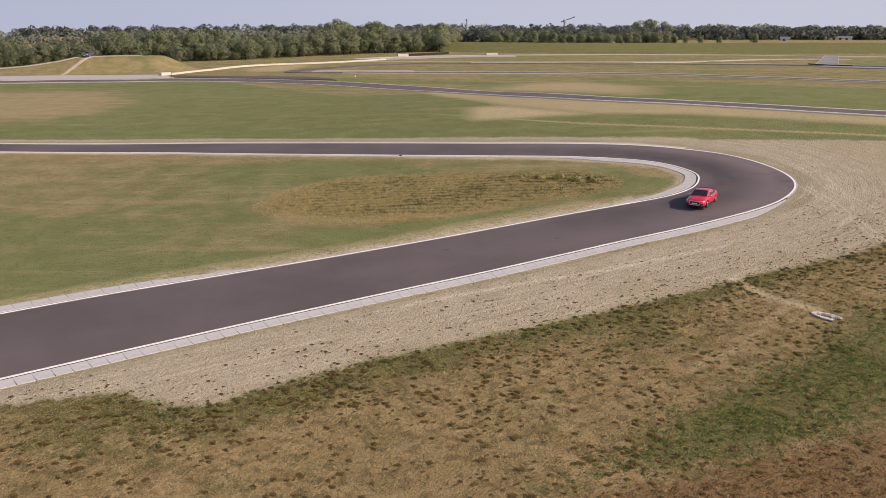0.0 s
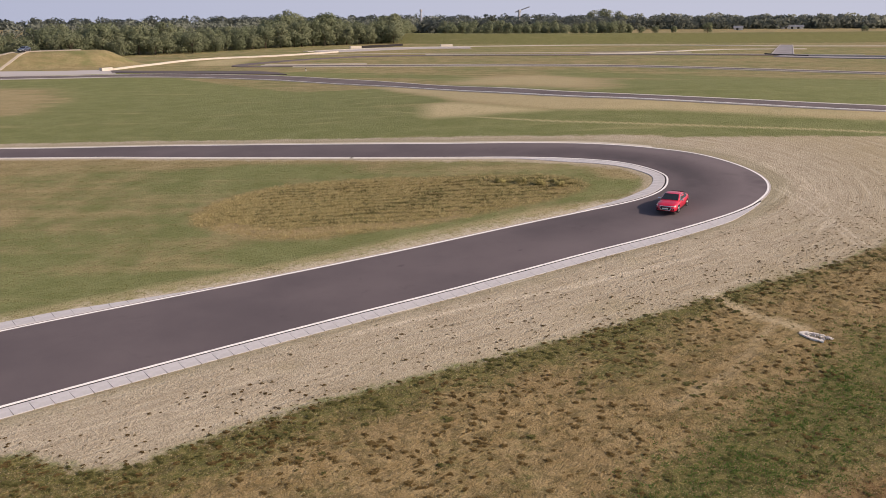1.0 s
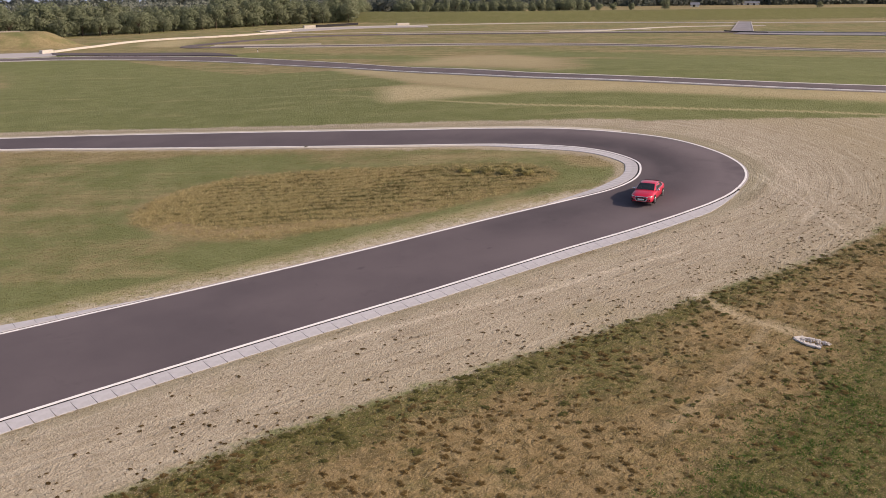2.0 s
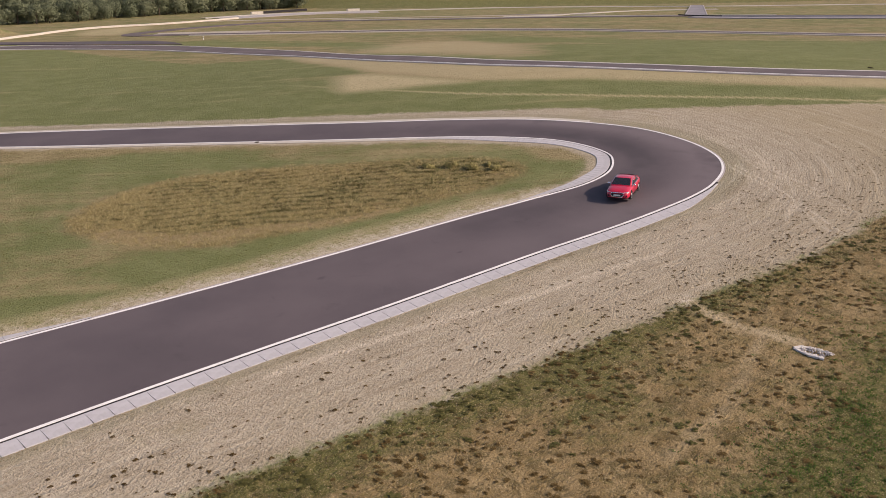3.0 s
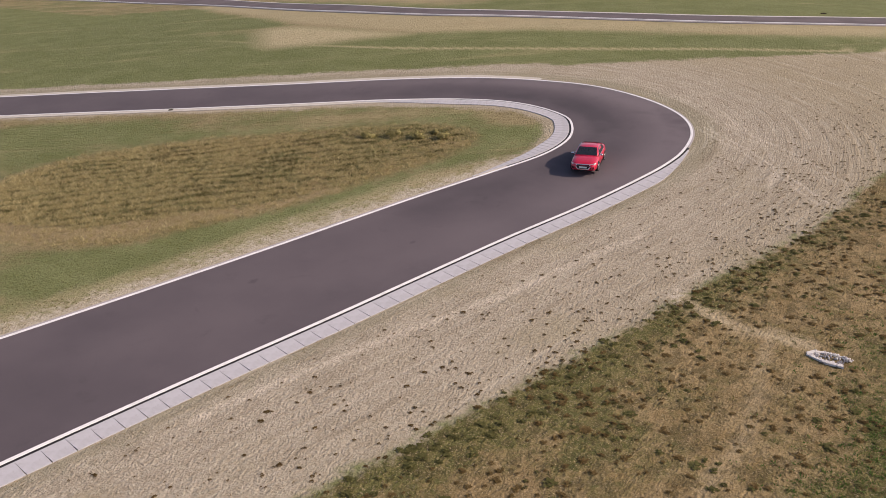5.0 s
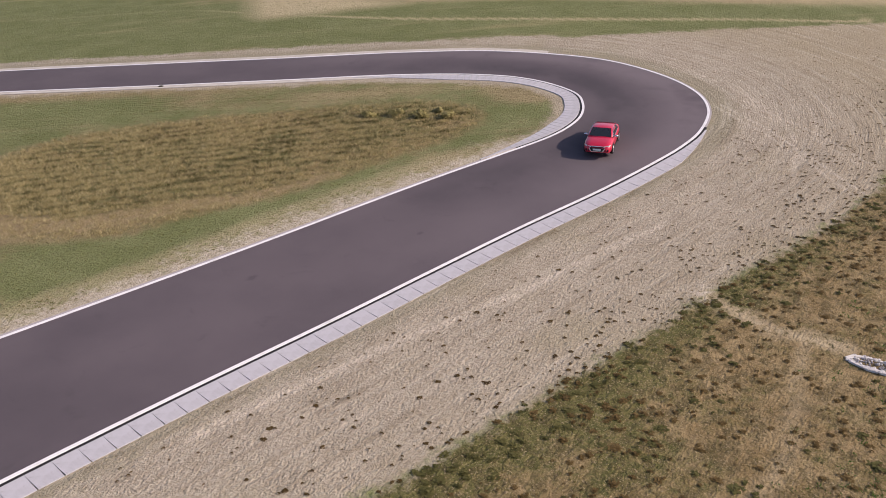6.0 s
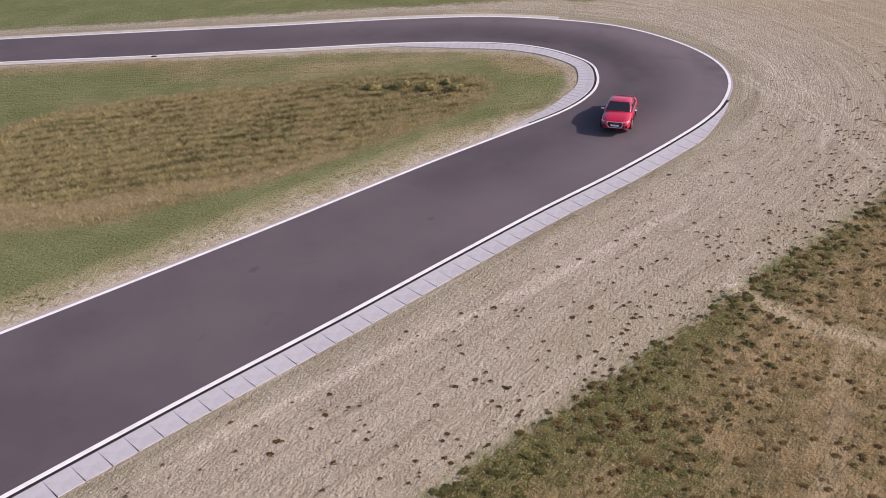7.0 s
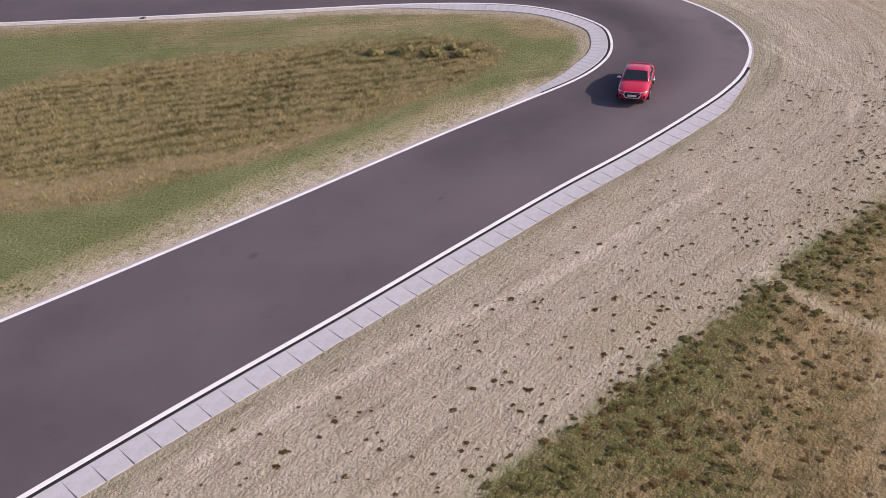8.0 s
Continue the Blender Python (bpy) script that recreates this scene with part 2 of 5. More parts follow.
RUSSET = leafy_material("russet_grass", ((0.0, (0.125, 0.066, 0.030)), (0.5, (0.192, 0.106, 0.051)), (1.0, (0.270, 0.165, 0.086))), trans=0.35)
SWARD = leafy_material("rough_grass", ((0.0, (0.150, 0.110, 0.048)), (0.4, (0.225, 0.160, 0.078)), (0.7, (0.310, 0.230, 0.128)), (1.0, (0.42, 0.33, 0.20))), trans=0.35)
LUSH = leafy_material("green_grass", ((0.0, (0.122, 0.118, 0.036)), (0.5, (0.182, 0.168, 0.058)), (1.0, (0.270, 0.230, 0.098))), trans=0.4)
FURROW = leafy_material("furrow_grass", ((0.0, (0.070, 0.062, 0.021)), (0.5, (0.122, 0.106, 0.038)), (1.0, (0.21, 0.174, 0.074))), trans=0.4)
STRAW = leafy_material("tall_grass", ((0.0, (0.175, 0.142, 0.060)), (0.35, (0.33, 0.270, 0.124)), (0.7, (0.53, 0.440, 0.225)), (1.0, (0.74, 0.63, 0.37))), trans=0.45)


# ---------------------------------------------------------------- terrain
HILLS = [((19.33, 19.33), -1.533), ((19.33, 50.26), 0.506), ((19.33, 81.19), -1.038), ((50.26, 19.33), -0.514),
         ((50.26, 50.26), 0.466), ((50.26, 81.19), 0.111), ((81.19, 19.33), 0.374), ((81.19, 50.26), -0.032),
         ((81.19, 81.19), 1.307), ((112.11, 19.33), 0.331), ((112.11, 50.26), 1.426), ((112.11, 81.19), 1.523)]
HILL_R, RISE, RISE_AT, RISE_W = 24.743, 2.118, 85.05, 11.6


def height(x, y):
    """The smooth lie of the land."""
    x, y = np.asarray(x, float), np.asarray(y, float)
    z = RISE / (1 + np.exp(-(np.hypot(x, y) - RISE_AT) / RISE_W))
    for (cx, cy), a in HILLS:
        z = z + a * np.exp(-((x - cx) ** 2 + (y - cy) ** 2) / (2 * HILL_R**2))
    return z


def spline(points, gap=0.5, closed=False):
    """A smooth curve through points, in even steps of about gap metres."""
    p = np.array(points, float)
    p = np.vstack([p[-1], p, p[0], p[1]]) if closed else np.vstack([2 * p[0] - p[1], p, 2 * p[-1] - p[-2]])
    out = []
    for a, b, c, d in zip(p[:-3], p[1:-2], p[2:-1], p[3:]):
        # centripetal form keeps uneven spans from overshooting
        t0, t1 = 0.0, max(np.linalg.norm(b - a) ** 0.5, 1e-6)
        t2 = t1 + max(np.linalg.norm(c - b) ** 0.5, 1e-6)
        t3 = t2 + max(np.linalg.norm(d - c) ** 0.5, 1e-6)
        t = np.linspace(t1, t2, 40, endpoint=False)[:, None]
        a1 = (t1 - t) / (t1 - t0) * a + (t - t0) / (t1 - t0) * b
        a2 = (t2 - t) / (t2 - t1) * b + (t - t1) / (t2 - t1) * c
        a3 = (t3 - t) / (t3 - t2) * c + (t - t2) / (t3 - t2) * d
        b1 = (t2 - t) / (t2 - t0) * a1 + (t - t0) / (t2 - t0) * a2
        b2 = (t3 - t) / (t3 - t1) * a2 + (t - t1) / (t3 - t1) * a3
        out.append((t2 - t) / (t2 - t1) * b1 + (t - t1) / (t2 - t1) * b2)
    out = np.vstack([*out, p[-2][None]])
    return even(out, gap)


def even(curve, gap=None, count=None):
    s = np.r_[0, np.cumsum(np.linalg.norm(np.diff(curve, axis=0), axis=1))]
    count = count or max(2, int(round(s[-1] / gap)) + 1)
    at = np.linspace(0, s[-1], count)
    return np.stack([np.interp(at, s, curve[:, k]) for k in range(curve.shape[1])], 1)


def normals(curve):
    d = np.gradient(curve, axis=0)
    n = np.stack([-d[:, 1], d[:, 0]], 1)
    return n / np.linalg.norm(n, axis=1, keepdims=True)


def beside(curve, off):
    """The curve moved off metres to its left."""
    return curve + normals(curve) * np.reshape(off, (-1, 1))


def signed(x, y, polygon):
    """Distance to a closed polygon, positive inside."""
    p = np.asarray(polygon, float)
    a, b = p, np.roll(p, -1, 0)
    best, inside = np.full(x.shape, 1e9), np.zeros(x.shape, bool)
    for (ax, ay), (bx, by) in zip(a, b):
        l2 = (bx - ax) ** 2 + (by - ay) ** 2 + 1e-12
        t = np.clip(((x - ax) * (bx - ax) + (y - ay) * (by - ay)) / l2, 0, 1)
        best = np.minimum(best, (x - ax - t * (bx - ax)) ** 2 + (y - ay - t * (by - ay)) ** 2)
        if ay != by:
            inside ^= ((ay > y) != (by > y)) & (x < (bx - ax) * (y - ay) / (by - ay) + ax)
    return np.where(inside, 1, -1) * np.sqrt(best)


def reach(x, y, curve):
    """Distance to an open curve."""
    best = np.full(x.shape, 1e9)
    for (ax, ay), (bx, by) in zip(curve[:-1], curve[1:]):
        l2 = (bx - ax) ** 2 + (by - ay) ** 2 + 1e-12
        t = np.clip(((x - ax) * (bx - ax) + (y - ay) * (by - ay)) / l2, 0, 1)
        best = np.minimum(best, (x - ax - t * (bx - ax)) ** 2 + (y - ay - t * (by - ay)) ** 2)
    return np.sqrt(best)


# edges of the hairpin, from the near straight round to the back straight
OUTER = spline([(-70.00, 36.50), (-30.00, 41.50), (-8.00, 43.40), (7.40, 43.82), (15.00, 43.85), (22.49, 43.54), (29.98, 42.90),
                (36.98, 42.05), (43.19, 41.32), (48.60, 40.59), (54.39, 39.59), (59.52, 38.90), (62.61, 38.63), (65.36, 38.73),
                (68.91, 39.69), (71.39, 41.45), (73.29, 44.67), (74.10, 49.51), (72.95, 54.03), (70.82, 58.41), (67.11, 63.33),
                (60.80, 70.64), (55.24, 77.81), (48.95, 86.10), (42.42, 94.02), (37.53, 98.81), (22.33, 111.40), (4.00, 124.01),
                (-45.00, 152.00)], 0.45)
INNER = spline([(-70.00, 45.50), (-30.00, 50.80), (-8.00, 52.71), (9.50, 53.10), (15.89, 52.85), (23.18, 51.97), (28.97, 51.07),
                (35.15, 50.05), (40.97, 49.06), (45.59, 48.29), (50.01, 47.48), (54.90, 46.42), (59.52, 45.44), (61.79, 45.38),
                (63.56, 45.71), (65.35, 46.60), (66.80, 47.91), (67.51, 50.59), (67.26, 53.13), (66.06, 55.82), (63.12, 60.04),
                (57.56, 66.45), (52.21, 73.01), (46.11, 80.99), (40.17, 88.54), (35.67, 93.88), (21.29, 106.39), (2.00, 119.00),
                (-48.00, 146.00)], 0.45)
ROAD_B = (spline([(-80, 252), (0, 224), (40, 206.5), (58, 198), (66, 192), (75, 188), (84.2, 181), (91, 171.5), (96.8, 161.5), (100, 151), (102.4, 130.8),
                  (96, 101.5), (92.6, 82.3), (94.4, 73), (99.5, 60.8), (106, 50.3), (122, 34), (170, -14)], 1.5),
          spline([(-82, 245), (-2, 217.5), (38, 200.5), (55, 192), (64, 186.5), (73, 181.5), (81, 173), (87, 163), (91.5, 153), (93.9, 140), (95.2, 121.5),
                  (89.2, 94.4), (89.1, 79.4), (91.8, 71), (96.7, 59.2), (102.6, 49), (117, 31.5), (164, -20)], 1.5))


# ---------------------------------------------------------------- mesh helpers
def mesh_object(name, verts, faces, mat, smooth=False):
    me = bpy.data.meshes.new(name)
    me.from_pydata([tuple(v) for v in verts], [], [tuple(f) for f in faces])
    me.materials.append(mat)
    if smooth:
        me.polygons.foreach_set("use_smooth", [True] * len(me.polygons))
    me.update()
    return new(name, me)


def part(name, bm, mat, parent, label="", smooth=False):
    """Links a bmesh as one mesh object under a thing."""
    me = bpy.data.meshes.new(name)
    bm.to_mesh(me)
    bm.free()
    me.materials.append(mat)
    if smooth:
        me.polygons.foreach_set("use_smooth", [True] * len(me.polygons))
    ob = new(name, me)
    ob.parent = parent
    return tagged(ob, label)


def child(ob, parent, label=""):
    ob.parent = parent
    return tagged(ob, label)


def base(name, x, y, z=None, turn=0.0):
    e = new(name)
    e.empty_display_size = 0.2
    e.matrix_world = pose(x, y, float(land(x, y)) if z is None else z, 0, 0, turn)
    return e


def ribbon(name, left, right, up, mat, across=1, deep=0.1, lanes=None, worn=None):
    """A strip between two curves with as many points, its top up metres above the land, its sides going down."""
    n, k = len(left), across + 1
    f = np.linspace(0, 1, k)[None, :, None]
    grid = left[:, None] * (1 - f) + right[:, None] * f
    z = land(grid[..., 0], grid[..., 1]) + up
    top = np.concatenate([grid, z[..., None]], 2).reshape(-1, 3)
    i = np.arange(n * k).reshape(n, k)
    faces = np.stack([i[:-1, :-1], i[1:, :-1], i[1:, 1:], i[:-1, 1:]], -1).reshape(-1, 4)
    low = top[np.r_[i[:, 0], i[:, -1]]] - (0, 0, deep)
    j = n * k + np.arange(2 * n).reshape(2, n)
    sides = [(i[a, c], i[a + 1, c], j[s, a + 1], j[s, a])[:: 1 if s else -1] for s, c in ((0, 0), (1, k - 1)) for a in range(n - 1)]
    area = np.cross(top[faces[0][1]] - top[faces[0][0]], top[faces[0][2]] - top[faces[0][0]])[2]
    faces = [f if area > 0 else f[::-1] for f in faces.tolist()]
    ob = mesh_object(name, np.vstack([top, low]), faces + sides, mat)
    if lanes is not None:
        a = ob.data.attributes.new("lane", "FLOAT", "POINT")
        lane = np.r_[np.tile(np.linspace(0, 1, k), n), np.zeros(n), np.ones(n)]
        a.data.foreach_set("value", lane.astype(np.float32))
        w = ob.data.attributes.new("worn", "FLOAT", "POINT")
        w.data.foreach_set("value", np.r_[np.repeat(worn, k), worn, worn].astype(np.float32))
    return ob


def nearest(curve, p):
    return int(np.argmin(((curve - np.array(p)) ** 2).sum(1)))


def stretch(curve, a, b):
    """The stretch of a curve from near a to near b."""
    return curve[nearest(curve, a): nearest(curve, b) + 1]


# ---------------------------------------------------------------- ground
MOUND = spline([(-20, 268), (10, 253), (32, 242.5), (50, 234.5), (63, 229.5), (73, 226), (83, 221.5)], 2.0)
DIKE = spline([(216, 262), (222, 250), (236, 231), (266, 204), (296, 178), (330, 152), (420, 85), (520, 0)], 4)


def land(x, y):
    x, y = np.asarray(x, float), np.asarray(y, float)
    z = height(x, y)
    m = np.zeros(x.shape)
    by = np.hypot(x - 45, y - 235) < 75
    if by.any():
        d = np.where(by, reach(x, y, MOUND), 99.0)
        top = np.interp(x, (0, 50, 57, 63, 67, 73, 83), (0.3, 0.8, 1.4, 2.3, 3.2, 3.4, 3.5))
        t = np.clip((d - 2.0) / 10.0, 0, 1)
        m = top * (1 - t * t * (3 - 2 * t))
    far = np.hypot(x, y) > 230
    if far.any():
        d = np.where(far, reach(x, y, DIKE), 1e3)
        m = np.maximum(m, 3.0 * (1 - np.clip((d - 3.0) / 11.0, 0, 1)))
    t = np.clip((np.hypot(x, y) - 420) / 2200, 0, 1)
    return z + m - 62 * t * t * (3 - 2 * t)


def axis(*runs):
    out = [np.arange(a, b, s) for a, b, s in runs]
    return np.concatenate([*out, [runs[-1][1]]])


def out_from(a, b, first, grow):
    v, s = [a], first
    while abs(v[-1] - a) < abs(b - a):
        v.append(v[-1] + math.copysign(s, b - a))
        s *= grow
    return v[1:]


SAND_EDGE = spline([(-60, 33), (-25, 38), (0, 41), (6, 41.2), (9.5, 40.2), (11.6, 39.2), (12.7, 37.2), (14.2, 35.9), (18, 35.8), (22.4, 35.5), (27.6, 34.6), (31.8, 33.9),
                    (35, 33.3), (38.2, 32.7), (44, 31.6), (48, 30.9), (52.2, 30.0), (57, 28.9), (62, 28.1), (68.7, 27.5), (80, 25), (96, 17), (120, 0)], 1.2)
GREEN_EDGE = spline([(130, 8), (106, 27), (89, 43.5), (82.4, 50.3), (77.8, 54.8), (72, 61.2), (66, 68), (59, 76.2), (52, 85), (44, 95.2), (38.5, 101), (23, 113.6), (5, 126), (-45, 155)], 1.2)
SAND_AREA = np.vstack([SAND_EDGE, GREEN_EDGE, OUTER[::-3]])
HAIRPIN = np.vstack([OUTER[::3], INNER[::-3]])
PATCH = spline([(32.3, 66), (32.9, 61.1), (33.8, 58.5), (36.5, 55.8), (41, 53.9), (46, 52.2), (51.5, 51.2), (57, 50.1), (60.5, 51.0), (60.4, 54.4),
                (57, 58.4), (52.5, 62.4), (47, 67), (42, 69.6), (36.5, 69.4)], 1.0, closed=True)
BARE_FIELD = spline([(75.8, 90.2), (79, 88.2), (79.6, 82.5), (80.2, 76.5), (80.2, 72.8), (75.7, 75.8), (73, 77.5), (70.3, 79.7), (68.7, 81.6), (71.9, 86.3)], 2, closed=True)
BARE_LEFT = spline([(20, 184), (36.6, 178), (53, 166), (53.6, 155), (43, 134.4), (33.5, 129), (20, 133), (0, 160)], 3, closed=True)
B_VERGE = np.vstack([stretch(ROAD_B[1], (95.2, 121.5), (150, -5))[::2], [(112, 24), (96, 48), (91.4, 55.7), (87.3, 63.4), (80.5, 72.5), (79.5, 80), (80, 90), (88, 112), (92, 122)]])
DRAG = spline([(48.2, 31.3), (47.6, 30.4), (47.2, 28.9), (46.9, 27.7), (47.2, 26.4), (47.2, 25.2)], 0.4)
WHEEL_TRACK = spline([(60, 104), (66, 97), (69.5, 91), (70.6, 84), (72.4, 77), (75.2, 69.5), (79.5, 62.3), (85.2, 53.4), (90.2, 46.3), (95.9, 37.5), (104, 28)], 2)
STRIP_TRACK = spline([(29, 40.6), (33.5, 39.8), (36.8, 39.1), (40.5, 38.1), (43.6, 37.2), (47.9, 36.5), (53, 35.2)], 0.5)
ARC_A = spline([(70.2, 39.6), (68.9, 37.5), (67.9, 35.8), (66.5, 34.1), (64.8, 32.0), (63.3, 30.3), (61.8, 28.6)], 0.4)
ARC_B = spline([(71.6, 38.6), (70.3, 36.3), (69.0, 33.6), (67.3, 31.2), (65.8, 29.2)], 0.4)
ARC_C = spline([(75.5, 44), (73.8, 40.0), (71.6, 37.1), (67.6, 33.8), (62, 32)], 0.5)
FAR_BARE = spline([(104, 118), (120, 128), (134, 124), (128, 105), (112, 90), (98, 80), (97, 88), (101, 104)], 4, closed=True)
TURN_BARE = spline([(99, 203), (104, 211), (110, 216), (124, 217), (114, 203), (105, 196)], 2, closed=True)
LUSH_A = spline([(105, 162), (109.7, 148.1), (115.8, 137.5), (113.4, 118)], 3)
LUSH_B = spline([(140.2, 116.7), (148.1, 90.6), (162.9, 70.6), (175, 50)], 3)


LUSH_SWATH = spline([(20, 22), (23.5, 21.5), (26.5, 21), (31, 20.2), (38, 19.5), (46, 18.9), (60, 18.5), (75, 17)], 1.0)
SWATH_HALF = ((20, 24, 31, 38, 46), (0.5, 1.1, 2.0, 2.9, 3.6))
STRAW_RIM = spline([(33.4, 62.5), (34.3, 60.2), (36.0, 58.2), (38.2, 56.7), (40.7, 55.4), (44, 53.4), (48, 52.1)], 0.5)
RIM_HALF = ((34, 38, 42, 48), (1.25, 0.9, 0.55, 0.3))
WORN_LINE = spline([(35.3, 25.0), (37.7, 24.9), (40.9, 25.2), (44.1, 26.0), (47.0, 26.6)], 0.5)


def edge_gap(x, y):
    """Metres beyond the rim of the sandy strip, on the near side."""
    return np.interp(x, SAND_EDGE[:, 0], SAND_EDGE[:, 1]) - y


def swath(x, y):
    """The damp green swath through the rough ground, fading out towards its end."""
    return np.interp(x, (21, 25, 32), (0.15, 0.4, 1)) * np.exp(-((reach(x, y, LUSH_SWATH) / np.interp(x, *SWATH_HALF)) ** 2))


def rough_dry(x, y):
    """How dry the rough ground is: green along the rim and in one swath, brown between."""
    g = edge_gap(x, y)
    rim = np.interp(x, (10, 18, 35, 48, 60), (0.4, 0.12, 0.08, 0.35, 0.6))
    d = rim + (0.8 - rim) * np.clip((g - 0.6) / np.interp(x, (0, 20, 40), (6, 3.2, 2.2)), 0, 1)
    d = d - 0.75 * swath(x, y)
    return d - 0.35 * np.exp(-((x - 37.5) ** 2 + (y - 30) ** 2) / 8.0) - 0.25 * np.exp(-((x - 10) ** 2 + (y - 36) ** 2) / 10.0)


def build_ground():
    xs = np.array([*out_from(-62, -2600, 6, 1.35)[::-1], *axis((-62, -12, 2.5), (-12, 58, 0.5), (58, 74, 0.2), (74, 96, 0.5), (96, 340, 2.2)), *out_from(340, 2800, 6, 1.3)])
    ys = np.array([*out_from(4, -2600, 1, 1.3)[::-1], *axis((4, 26, 0.5), (26, 41, 0.2), (41, 122, 0.5), (122, 300, 2.2)), *out_from(300, 2800, 4, 1.3)])
    x, y = [a.ravel() for a in np.meshgrid(xs, ys)]
    z = land(x, y)
    near = (x > -75) & (x < 140) & (y > 0) & (y < 160)
    on_road = np.full(x.shape, -9.0)
    on_road[near] = signed(x[near], y[near], HAIRPIN)
    z -= 0.25 * np.clip(on_road / 0.8, 0, 1)
    nx, ny = len(xs), len(ys)
    i = np.arange(nx * ny).reshape(ny, nx)
    faces = np.stack([i[:-1, :-1], i[:-1, 1:], i[1:, 1:], i[1:, :-1]], -1).reshape(-1, 4)
    ob = mesh_object("ground", np.stack([x, y, z], 1), faces.tolist(), FIELD, True)
    r = np.hypot(x, y)
    sand, dry = np.full(x.shape, -6.0), np.full(x.shape, 0.25)
    lap = (x > -75) & (x < 190) & (y > -20) & (y < 230)
    ax, ay = x[lap], y[lap]
    strip = signed(ax, ay, SAND_AREA)
    s = np.maximum(strip, 0.9 - reach(ax, ay, GREEN_EDGE[60:]))
    near_in = stretch(INNER, (-30, 50.8), (58, 45.7))
    verge = np.interp(ax, (20, 36, 42, 54, 59), (2.7, 2.3, 2.6, 2.4, 1.4))
    inner = reach(ax, ay, near_in[::3])
    s = np.maximum(s, (verge * 0.42 - inner) * 0.4)
    s = np.maximum(s, np.interp(ax, (50, 60, 64), (1.1, 1.5, 2.1)) - reach(ax, ay, INNER[::4]))
    sand[lap] = s
    d = np.where(signed(ax, ay, INNER[::4]) > 0, np.interp(ax, (24, 36, 44, 52), (0.17, 0.27, 0.44, 0.54)), 0.08)
    # rough ground on the near side of the sandy strip
    rough = (strip < 0) & (ay < np.interp(ax, SAND_EDGE[:, 0], SAND_EDGE[:, 1]))
    d[rough] = rough_dry(ax[rough], ay[rough])
    tall = signed(ax, ay, PATCH)
    d = np.where(tall > -1, np.maximum(d, np.interp(tall, (-1.2, -0.2, 0.8, 2.0), (0.25, 0.55, 0.45, 0.3))), d)
    d = np.maximum(d, 0.9 * np.exp(-((reach(ax, ay, STRAW_RIM) / np.interp(ax, *RIM_HALF)) ** 4)) * (tall > -1.5))
    back_in = stretch(INNER, (66.8, 53), (-48, 146))
    d += np.where(rough | (strip > 0), 0, np.interp(ax, (36, 50), (0.6, 0.4)) * np.exp(-((reach(ax, ay, back_in[::4]) / np.interp(ax, (40, 60), (3.5, 1.8))) ** 2)) * (signed(ax, ay, INNER[::4]) > 0))
    d -= np.where(signed(ax, ay, INNER[::4]) > 0, 0.22 * np.exp(-(((reach(ax, ay, near_in[::3]) - 4.0) / 2.2) ** 2)) * (tall < -0.5), 0)
    for cx, cy, rr, v in ((16, 92, 9, 0.3), (20, 62, 8, 0.2), (34, 90, 10, 0.15), (26, 76, 7, 0.1), (20, 81, 5, 0.3), (23, 94, 5, 0.25), (30, 58, 3, 0.2), (65, 51, 1.5, 0.35), (43, 74.5, 2.2, -0.35), (47, 71.3, 1.8, -0.3), (40, 78, 2.5, -0.2), (52, 49, 4, 0.1), (58, 55, 5, -0.15)):
        d += np.where(rough, 0, v * np.exp(-((ax - cx) ** 2 + (ay - cy) ** 2) / (2 * rr**2)))
    d = np.maximum(d, np.clip(signed(ax, ay, BARE_LEFT) * 0.08 + 0.45, 0, 0.85))
    d = np.maximum(d, np.clip(signed(ax, ay, B_VERGE) * 0.2 + 0.5, 0, 0.75))
    d = np.maximum(d, np.clip(signed(ax, ay, FAR_BARE) * 0.1 + 0.5, 0, 0.9))
    dry[lap] = d
    beyond = np.interp(x, (60, 100), (0, 1)) * (reach(x, y, ROAD_B[0][::3]) > 0) * (x * 0.55 + y * 0.83 > 150)
    dry = np.where(beyond > 0.5, np.maximum(dry, np.interp(r, (200, 300, 360), (0.62, 0.55, 0.8))), dry)
    for curve, wide in ((LUSH_A, 5.0), (LUSH_B, 7.0)):
        dry = dry - 0.55 * np.exp(-((reach(x, y, curve) / wide) ** 2))
    dike = reach(x, y, DIKE) < 16
    dry = np.where(dike & (r > 230), 0.12, dry)
    mound = np.hypot(x - 56, y - 229) < 34
    dry = np.where(mound, 0.7, dry)
    pale = np.zeros(x.shape)
    p = np.zeros(ax.shape)
    for curve, wide, much in ((DRAG, 0.36, 0.95), (WHEEL_TRACK, 0.28, np.interp(ay, (70, 92), (0.8, 0.15))), (STRIP_TRACK, 0.16, 0.8), (beside(ARC_A, 0.28), 0.10, 0.65), (beside(ARC_A, -0.28), 0.10, 0.5), (beside(ARC_B, 0.3), 0.10, 0.55), (beside(ARC_B, -0.3), 0.10, 0.4), (ARC_C, 0.15, 0.45), (WORN_LINE, 0.25, 0.4), (STRAW_RIM, np.interp(ax, *RIM_HALF), 0.36)):
        p = np.maximum(p, much * np.clip(1.6 - reach(ax, ay, curve) / wide, 0, 1))
    for polygon, much, soft in ((BARE_FIELD, 1.0, 3.0), (B_VERGE, 0.75, 2.5), (BARE_LEFT, 0.26, 14.0), (FAR_BARE, 0.6, 8.0), (TURN_BARE, 0.7, 4.0)):
        p = np.maximum(p, much * np.clip(0.35 + signed(ax, ay, polygon) / soft, 0, 1))
    p = np.maximum(p, 0.52 * np.clip((verge - inner) / 0.5 + 0.5, 0, 1) * (ay > 43))
    pale[lap] = p
